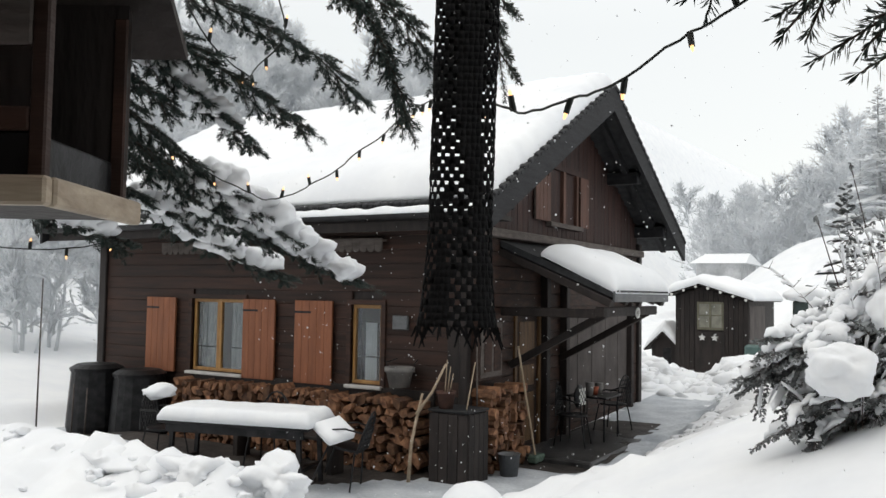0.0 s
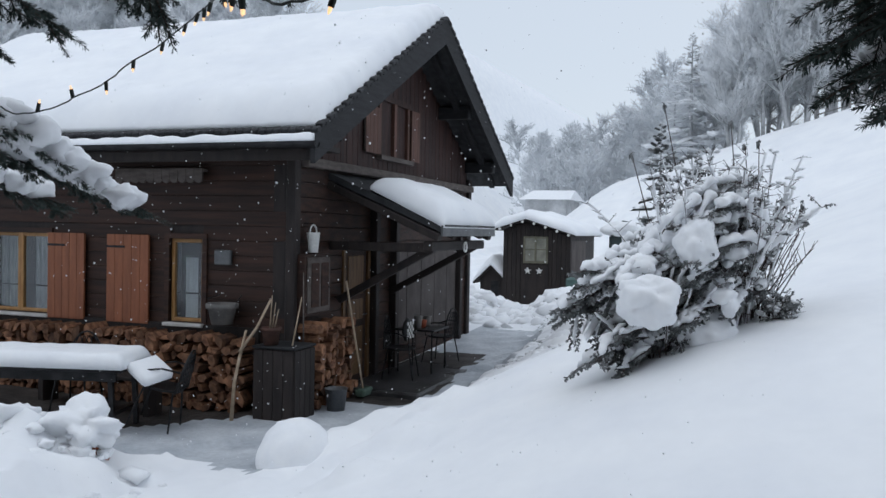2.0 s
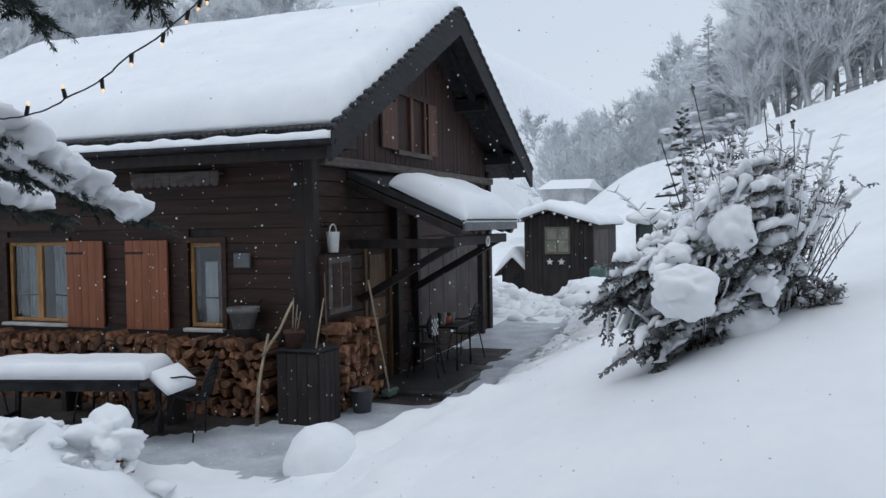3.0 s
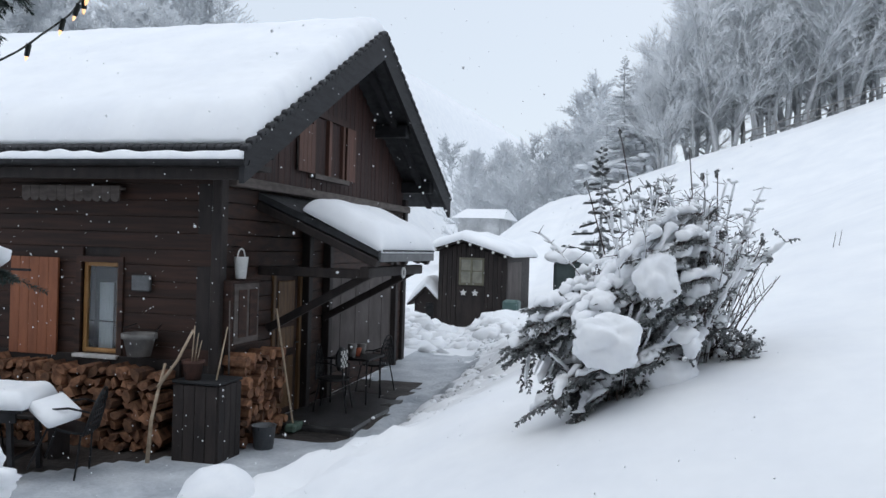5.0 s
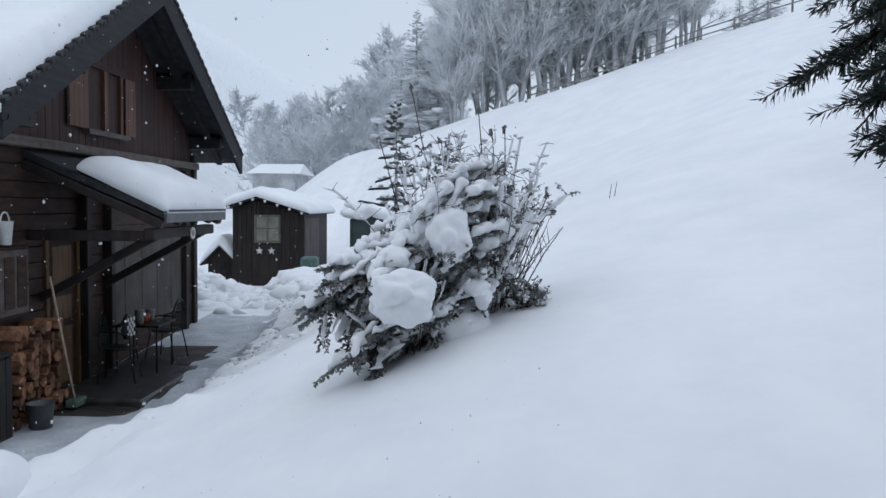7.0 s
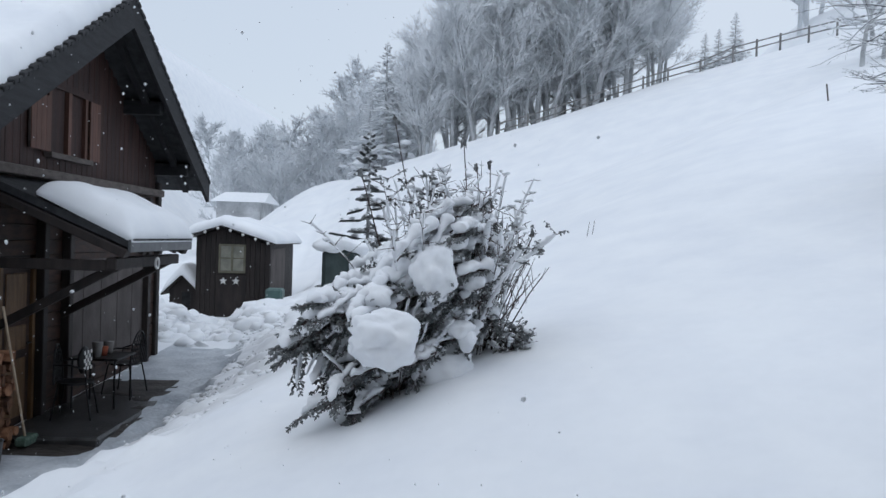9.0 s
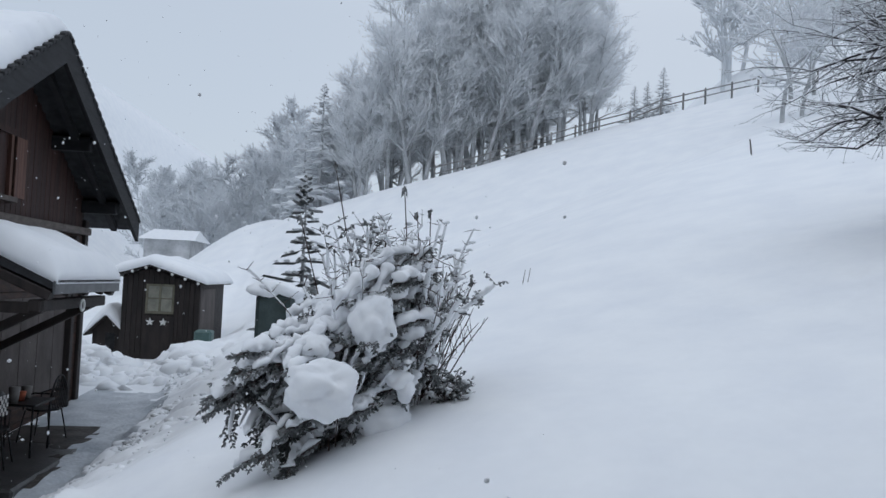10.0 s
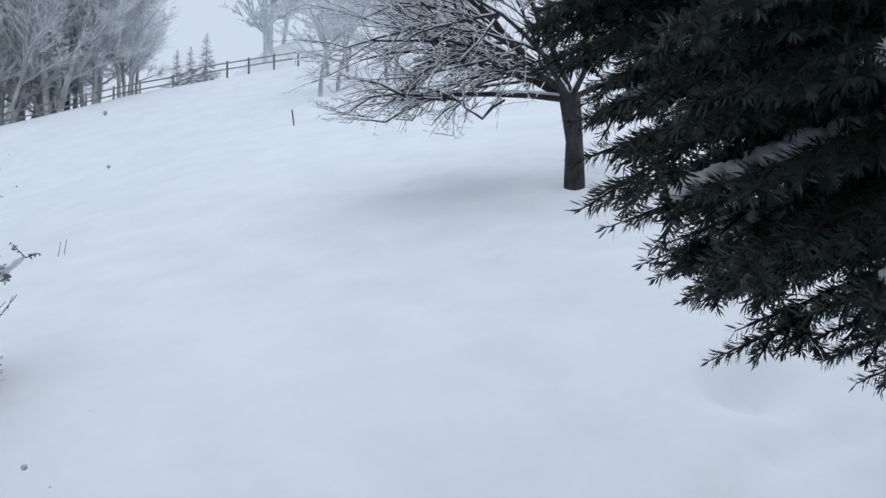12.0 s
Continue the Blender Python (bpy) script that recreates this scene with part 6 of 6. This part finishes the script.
# ---- near spruces ----
def bough(parent, pts, seed, twig_len=0.13, density=1.0, snow_from=None, needle_len=0.016, gap=0.03, start=0.3, wide=0.0010):
    """A drooping spruce bough along pts, with side twigs set with needles."""
    rng = random.Random(seed)
    nrng = np.random.default_rng(seed)
    lo = Lots()
    packs = []
    pts = [Vector(p) for p in pts]
    lens = [(b - a).length for a, b in zip(pts, pts[1:])]
    total = sum(lens)

    def at(s):
        for a, b, l in zip(pts, pts[1:], lens):
            if s <= l or b is pts[-1]:
                return a.lerp(b, min(1, s / l)), (b - a).normalized()
            s -= l

    def needles(a, b, r):
        d = b - a
        L = d.length
        dn = d.normalized()
        x = dn.orthogonal().normalized()
        y = dn.cross(x)
        lo.rod(a, b, r, r * 0.5, 4, 1)
        n = int(L / 0.0005 * density) + 10
        s = nrng.random(n) ** 0.9
        t = nrng.uniform(0, 6.283, n)
        o = np.cos(t)[:, None] * np.array(x) + np.sin(t)[:, None] * np.array(y)
        p = np.array(a) + s[:, None] * np.array(d)
        along = np.where(s > 0.95, 1.5, nrng.uniform(0.45, 0.75, n))[:, None]
        way = o * 0.95 + along * np.array(dn)
        way[:, 2] -= 0.05
        way /= np.linalg.norm(way, axis=1)[:, None]
        ln = needle_len * nrng.uniform(0.75, 1.15, n) * (1 - 0.25 * s)
        w = np.cross(np.array(dn), o) * wide
        mid_ = p + way * ln[:, None] * 0.6
        packs.append(np.stack([p - w * 0.7, mid_ - w, p + way * ln[:, None], mid_ + w], 1))

    s = start * total
    lo.rod(pts[0], at(s)[0], 0.012, 0.006, 5, 1)
    while s < total:
        p, d = at(s)
        q, _ = at(min(total, s + gap))
        f = (s / total - start) / (1 - start)
        needles(p, q + d * 0.001, 0.0045 * (1 - 0.7 * f) + 0.0012)
        flat = d.cross(Vector((0, 0, 1))).normalized()
        for sgn in (-1, 1):
            ln = twig_len * (1.0 - 0.45 * f) * rng.uniform(0.6, 1.15)
            e = (d * 0.85 + flat * sgn * rng.uniform(0.55, 0.9) + Vector((0, 0, rng.uniform(-0.45, 0.0)))).normalized()
            tip = p + e * ln
            needles(p, tip, 0.0022)
            if ln > 0.06:
                for g, turn in ((0.45, -1), (0.5, 1)):
                    b = p.lerp(tip, g)
                    e2 = (e + e.cross(Vector((0, 0, 1))).normalized() * 0.7 * turn + Vector((0, 0, -0.15))).normalized()
                    needles(b, b + e2 * ln * rng.uniform(0.4, 0.58), 0.0016)
        if rng.random() < 0.35:
            e3 = (d * 0.6 + Vector((rng.uniform(-0.4, 0.4), rng.uniform(-0.4, 0.4), -0.8))).normalized()
            needles(p, p + e3 * twig_len * 0.5, 0.0018)
        s += gap
    p, d = at(total)
    needles(p, p + d * twig_len * 0.45, 0.0014)
    quads = np.concatenate(packs).reshape(-1, 3)
    o = len(lo.v)
    lo.v += quads.tolist()
    lo.f += (np.arange(len(quads)).reshape(-1, 4) + o).tolist()
    lo.m += [0] * (len(quads) // 4)
    ob = tagged(child("bough", lo.mesh("bough", [NEEDLE, TWIG]), parent), kind="stuff")
    if snow_from is not None:
        sn = Lots()
        s = snow_from[0] * total
        while s < total * 0.985:
            p, d = at(s)
            w = snow_from[1] * rng.uniform(0.7, 1.3) * (1 if s < total * 0.9 else 0.8)
            side = d.cross(Vector((0, 0, 1))).normalized() * rng.uniform(-1, 1) * snow_from[1] * 1.1
            sn.blob(p + side + Vector((0, 0, w * 0.55)), w * 1.15, w * 1.15, w * 0.85, rng, 0, 0.5, 3)
            s += snow_from[1] * 0.45
        tagged(child("bough_snow", sn.mesh("bough_snow", [SNOW_FINE], True), parent, "clump of snow on the bough"), kind="stuff")
    return ob


def spruce(label, foot, h):
    th = thing("spruce_tree", label, "tree", "garden spruces")
    lo = Lots()
    z0 = gz(*foot) - 0.3
    for k in range(6):
        lo.rod((foot[0], foot[1], z0 + h * k / 6), (foot[0], foot[1], z0 + h * (k + 1) / 6), 0.13 * (1 - k / 6.5), 0.13 * (1 - (k + 1) / 6.5), 10)
    child("trunk", lo.mesh("trunk", [BARK]), th)
    return th


right = spruce("dark green spruce with snow caught in its boughs", (1.55, 0.75), 6.5)
RT = (1.5, 0.8)
for k, (via, tip, zr) in enumerate((
    ((0.62, 1.26, 2.62), (0.34, 1.42, 2.45), 3.0),
    ((0.48, 1.28, 2.68), (0.20, 1.39, 2.51), 3.1),
    ((0.419, 1.197, 2.741), (0.139, 1.257, 2.621), 3.3),
    ((0.70, 1.28, 2.48), (0.44, 1.43, 2.36), 2.85),
    ((0.85, 1.18, 2.46), (0.61, 1.36, 2.33), 2.8),
    ((0.80, 1.32, 2.62), (0.58, 1.47, 2.46), 3.0),
    ((0.70, 1.45, 2.84), (0.43, 1.62, 2.73), 3.3),
    ((0.72, 1.45, 2.74), (0.42, 1.60, 2.64), 3.15),
    ((0.383, 0.579, 2.663), (0.053, 0.499, 2.463), 3.0),
    ((0.350, 0.584, 2.707), (0.020, 0.504, 2.507), 3.0),
    ((0.421, 0.527, 2.636), (0.091, 0.447, 2.436), 3.0),
    ((0.255, 0.605, 2.751), (-0.075, 0.525, 2.551), 3.0),
    ((0.60, 1.30, 2.72), (0.36, 1.38, 2.57), 3.1),
    ((0.75, 1.20, 2.72), (0.50, 1.30, 2.58), 3.2),
    ((0.80, 1.10, 2.60), (0.58, 1.24, 2.46), 3.0),
    ((0.85, 1.25, 2.85), (0.60, 1.45, 2.75), 3.4),
    ((0.90, 1.15, 2.95), (0.62, 1.30, 2.88), 3.5),
    ((0.60, 1.20, 2.95), (0.35, 1.32, 2.82), 3.5),
    ((0.95, 1.05, 2.72), (0.75, 1.20, 2.60), 3.1),
    ((0.95, 1.25, 2.70), (0.78, 1.42, 2.58), 3.1),
)):
    root = (RT[0], RT[1], zr + 0.05)
    tip = Vector(tip) + (Vector(via) - Vector(tip)).normalized() * 0.03 + Vector((0, 0, 0.03))
    via = Vector(via) + Vector((0, 0, 0.035))
    bough(right, [root, via, tip], 200 + k, 0.105, 0.42, (0.72, 0.013) if k in (0, 7, 13) else None, 0.0195, 0.047, 0.4, 0.00115)

# outer boughs on the garden side
for k, (x, y, z) in enumerate(((0.28, 1.57, 2.75), (0.31, 1.55, 2.71), (0.38, 1.55, 2.76), (0.37, 1.5, 2.69), (0.34, 1.51, 2.6), (0.33, 1.56, 2.64), (0.31, 1.52, 2.54), (0.36, 1.5, 2.53), (0.39, 1.46, 2.52), (0.41, 1.48, 2.49), (0.42, 1.48, 2.44), (0.44, 1.43, 2.41), (0.52, 1.41, 2.39), (0.56, 1.33, 2.38), (0.43, 1.52, 2.65), (0.47, 1.49, 2.58))):
    tip = Vector((x, y, z)) + Vector((0.05, -0.025, 0.02))
    bough(right, [(RT[0], RT[1], z + 0.45), tip + Vector((0.27, -0.13, 0.11)), tip], 400 + k, 0.105, 0.42, (0.72, 0.02) if k in (2, 3, 14) else None, 0.0195, 0.047, 0.45, 0.00115)

rngh = random.Random(16)
for k in range(16):
    tip = Vector((rngh.uniform(0.27, 0.52), rngh.uniform(1.46, 1.66), rngh.uniform(2.72, 2.93)))
    bough(right, [(RT[0], RT[1], tip.z + 0.4), tip + Vector((0.27, -0.15, 0.10)), tip], 500 + k, 0.12, 0.42, (0.75, 0.02) if k % 5 == 0 else None, 0.0195, 0.046, 0.42, 0.00115)

rngb = random.Random(6)
for k in range(80):
    a, r, e = radians(rngb.uniform(49, 66)), rngb.uniform(0.78, 1.15), math.tan(radians(rngb.uniform(-6, 17)))
    if k > 25:
        w = rngb.uniform(53, 71)
        a, r, e = radians(w), rngb.uniform(0.95, 1.4), math.tan(radians(rngb.uniform(1.4 - 2.4 - 0.36 * (w - 51.6), 20)))
    tip = Vector((-0.33 + r * math.sin(a), 0.89 + r * math.cos(a), 2.49 + r * e))
    if k > 57:
        w, r = rngb.uniform(21, 32), rngb.uniform(0.8, 1.05)
        tip = Vector((-0.06 + r * math.sin(radians(w)), 0.52 + r * math.cos(radians(w)), 2.4 + r * math.tan(radians(rngb.uniform(13 - 0.72 * (w - 15), 18)))))
    if 21 < k < 26:
        tip = Vector((rngb.uniform(0.22, 0.42), rngb.uniform(1.3, 1.42), rngb.uniform(2.6, 2.8)))
    bough(right, [(RT[0], RT[1], tip.z + 0.45), tip + Vector((0.27, -0.17, 0.12)), tip], 240 + k, 0.115, 0.42, (0.7, 0.014) if k % 9 == 4 else None, 0.0195, 0.047, 0.42, 0.00115)

left_spruce = spruce("dark green spruce with heavy snow on its boughs", (-2.7, 0.35), 6.5)
for k, (pts, snow_) in enumerate((
    (((-2.6, 0.4, 3.1), (-1.67, 1.10, 2.77), (-1.68, 1.36, 2.63), (-1.66, 1.61, 2.51), (-1.59, 1.82, 2.38), (-1.47, 1.91, 2.31)), (0.72, 0.045)),
    (((-2.6, 0.4, 3.2), (-1.40, 0.95, 2.87), (-1.37, 1.19, 2.82), (-1.29, 1.39, 2.71)), None),
    (((-2.6, 0.4, 3.2), (-1.50, 1.05, 2.85), (-1.40, 1.30, 2.67)), (0.8, 0.03)),
    (((-2.6, 0.4, 3.4), (-1.0, 0.85, 3.05), (-0.80, 1.02, 2.80), (-0.76, 1.065, 2.64)), None),
    (((-2.6, 0.4, 3.5), (-1.0, 1.1, 3.1), (-0.70, 1.30, 2.95), (-0.70, 1.36, 2.78)), None),
    (((-2.6, 0.4, 2.8), (-2.0, 0.85, 2.56), (-1.84, 1.25, 2.42)), (0.75, 0.04)),
    (((-2.6, 0.4, 3.1), (-1.75, 1.0, 2.80), (-1.62, 1.22, 2.62)), None),
    (((-2.6, 0.4, 3.2), (-1.66, 0.95, 2.90), (-1.55, 1.15, 2.76)), None),
    (((-2.6, 0.4, 3.3), (-1.60, 0.90, 3.00), (-1.50, 1.05, 2.88)), None),
    (((-2.6, 0.4, 3.0), (-1.95, 1.3, 2.60), (-1.95, 1.75, 2.42), (-1.85, 1.95, 2.34)), (0.7, 0.045)),
    (((-2.6, 0.4, 3.0), (-1.80, 1.2, 2.68), (-1.78, 1.55, 2.52), (-1.70, 1.75, 2.42)), (0.78, 0.04)),
    (((-2.6, 0.4, 3.6), (-1.2, 1.1, 3.15), (-1.05, 1.50, 2.98), (-1.0, 1.6, 2.86)), None),
    (((-2.6, 0.4, 3.7), (-1.7, 1.3, 3.15), (-1.55, 1.75, 3.02), (-1.5, 1.9, 2.92)), None),
)):
    bough(left_spruce, pts, 300 + k, 0.17, 0.75, snow_, 0.017, 0.045, 0.45, 0.0012)


# ---- string of lights ----
def light_string():
    th = thing("fairy_lights", "string of small warm lights hung between the boughs", "string lights")
    a = [(-1.72, 1.25, 2.7), (-1.6, 1.38, 2.6), (-1.537, 1.458, 2.556), (-1.508, 1.494, 2.539), (-1.457, 1.546, 2.557), (-1.41, 1.586, 2.594), (-1.361, 1.625, 2.631), (-1.317, 1.654, 2.68), (-1.262, 1.689, 2.724), (-1.184, 1.729, 2.802), (-0.814, 1.325, 2.729), (-0.594, 1.044, 2.634), (-0.421, 0.807, 2.558), (-0.386, 0.828, 2.547), (-0.325, 0.849, 2.565), (-0.268, 0.867, 2.582), (-0.179, 0.879, 2.638), (-0.102, 0.885, 2.675), (0.073, 0.816, 2.737)]
    b = [(-1.3, 0.95, 2.98), (-1.33, 1.1, 2.86), (-1.30, 1.2, 2.80), (-1.36, 1.28, 2.84), (-1.28, 1.3, 2.92), (-1.22, 1.2, 3.0)]
    c = [(-2.1, 0.95, 2.40), (-1.98, 1.15, 2.385), (-1.86, 1.3, 2.42)]
    glow = bpy.data.materials.new("warm_bulb")
    glow.use_nodes = True
    g = glow.node_tree.nodes["Principled BSDF"]
    g.inputs["Base Color"].default_value = (0.9, 0.6, 0.35, 1)
    g.inputs["Emission Color"].default_value = (1.0, 0.55, 0.25, 1)
    g.inputs["Emission Strength"].default_value = 1.6
    rng = random.Random(4)
    for line in (a, b, c):
        pts = []
        P = [Vector(p) for p in line]
        for k in range(len(P) - 1):
            p0, p1, p2, p3 = P[max(k - 1, 0)], P[k], P[k + 1], P[min(k + 2, len(P) - 1)]
            for j in range(5):
                t = j / 5
                pts.append(0.5 * (2 * p1 + (p2 - p0) * t + (2 * p0 - 5 * p1 + 4 * p2 - p3) * t * t + (3 * p1 - p0 - 3 * p2 + p3) * t**3))
        pts.append(P[-1])
        part("cable", tube(bmesh.new(), [p + Vector((rng.uniform(-1, 1), 0, rng.uniform(-1, 1))) * 0.0018 for p in pts], 0.002, 6), CABLE, th)
        run = 0.0
        for p, q in zip(pts, pts[1:]):
            run += (q - p).length
            if run > 0.085:
                run = 0
                d = Vector((rng.uniform(-0.5, 0.5), rng.uniform(-0.3, 0.3), rng.choice((-1, -1, 1)))).normalized()
                s = part("socket", tube(bmesh.new(), [p, p + d * 0.022], [0.005, 0.0045], 8), CABLE, th)
                part("bulb", tube(bmesh.new(), [p + d * 0.022, p + d * 0.027, p + d * 0.031], [0.0027, 0.0024, 0.0007], 8), glow, s)


light_string()


# ---- bird feeder ----
def bird_feeder():
    th = thing("bird_feeder", "dark wooden bird feeder with glazed side and pale tray edge", "bird feeder")
    F = Matrix.Translation((-0.352, 0.058, 2.342)) @ Matrix.Rotation(radians(31), 4, "Z") @ Matrix.Scale(0.92, 4)
    w, d, h = 0.22, 0.16, 0.17
    part("tray", box(bmesh.new(), -w, 0, 0.0, d, -0.004, 0.004), WOOD_BLACK, th)
    part("tray_edge", box(bmesh.new(), -w - 0.01, 0.008, -0.012, 0.0, -0.008, 0.012, 0.002), PALE_WOOD, th, "pale planed tray edge")
    part("tray_edge", box(bmesh.new(), 0.0, 0.010, 0.0, d, -0.008, 0.012, 0.002), PALE_WOOD, th)
    part("seed_box", box(bmesh.new(), -w, -0.012, 0.008, d - 0.01, 0.012, 0.045, 0.002), METAL_DARK, th)
    for x in (-0.014, -w):
        for y in (0.006, d - 0.014):
            part("post", box(bmesh.new(), x, x + 0.012, y, y + 0.01, 0.004, h, 0.0015), WOOD_X, th)
    part("rail", box(bmesh.new(), -w, -0.014, 0.006, 0.012, 0.045, 0.062, 0.0015), WOOD_X, th)
    part("back", box(bmesh.new(), -w, -0.002, d - 0.012, d - 0.004, 0.03, h + 0.03), WOOD_BLACK, th)
    pane = part("pane", box(bmesh.new(), -w + 0.012, -0.014, 0.008, 0.010, 0.06, h - 0.05), GLASS, th)
    pane.visible_shadow = False
    part("top_rail", box(bmesh.new(), -w, -0.014, 0.005, 0.013, h - 0.065, h - 0.03, 0.0015), WOOD_GREY, th)
    for s in (0, 1):
        y0, y1 = (-0.035, d / 2) if s == 0 else (d + 0.035, d / 2)
        part("roof", beam(bmesh.new(), (-w / 2, y0, h - 0.02), (-w / 2, y1, h + 0.07), w + 0.07, 0.008, (0, 0, 1)), WOOD_BLACK, th)
    th.matrix_basis = F


bird_feeder()


# ---- black knitted net ----
def knit_net():
    rng = random.Random(12)
    cx, cy, z0, z1 = -0.029, 0.018, 2.272, 2.62
    n, m = 38, 130
    lo = Lots()

    def p(i, j):
        a = 2 * math.pi * i / n
        z = z0 + (z1 - z0) * j / m
        flare = 1 + 0.25 * math.exp(-(z - z0) / 0.012)
        r = 0.0122 * flare * (1 + 0.05 * noise.noise(Vector((0, z * 30, 0))))
        lean = 0.02 * (z - z0)
        x, y = r * math.cos(a) + lean, 0.34 * r * math.sin(a)
        c, s = math.cos(radians(31)), math.sin(radians(31))
        wv = 0.0004 * math.sin(j * 1.9 + i * 3.1)
        return Vector((cx + c * x - s * y + wv, cy + s * x + c * y, z))

    for i in range(n):
        for j in range(m):
            zz = j / m
            ii = min(i, n - 1 - i)
            k = noise.noise(Vector((ii * 0.19, j * 0.028, 4.0)))
            open_ = k > 0.0 and (j + ii) % 2 == 0 and rng.random() < 0.9
            a, b, c, d = p(i, j), p(i + 1, j), p(i + 1, j + 1), p(i, j + 1)
            if open_:
                mid_ = (a + b + c + d) / 4
                ia, ib, ic, id_ = (v.lerp(mid_, 0.16) for v in (a, b, c, d))
                lo.quad(a, b, ib, ia), lo.quad(b, c, ic, ib), lo.quad(c, d, id_, ic), lo.quad(d, a, ia, id_)
            else:
                lo.quad(a, b, c, d)
    tails = Lots()
    for i in range(n):
        q = p(i, 0)
        tails.rod(q, q + Vector((rng.uniform(-0.004, 0.004), rng.uniform(-0.003, 0.003), -rng.uniform(0.002, 0.009))), 0.0007, 0.0003, 3)
    th = thing("knitted_net", "black coarse-knitted net tube hanging from a bough", "net")
    ob = child("mesh_tube", lo.mesh("mesh_tube", [BLACK_KNIT], True), th)
    child("fringe", tails.mesh("fringe", [BLACK_KNIT]), th, "frayed yarn fringe")
    mod = ob.modifiers.new("yarn", "SOLIDIFY")
    mod.thickness = 0.0003


knit_net()


# ---- falling snow ----
def flakes():
    rng = random.Random(30)
    lo = Lots()
    for _ in range(1500):
        y = rng.uniform(2.2, 9.0)
        x = rng.uniform(-0.95, 0.10) * y - 0.1
        z = rng.uniform(0.2, 4.4)
        if y > 8.0 and -12.4 < x < -4.2:
            continue
        s = rng.uniform(0.0018, 0.0045)
        lo.blob((x, y, z), s * rng.uniform(0.8, 1.3), s, s * rng.uniform(0.8, 1.6), rng, 0, 0.2, 1)
    tagged(new("snowflakes", lo.mesh("snowflakes", [SNOW_FINE], True)), "loose white snowflakes drifting in the air", "snow", kind="stuff")


flakes()
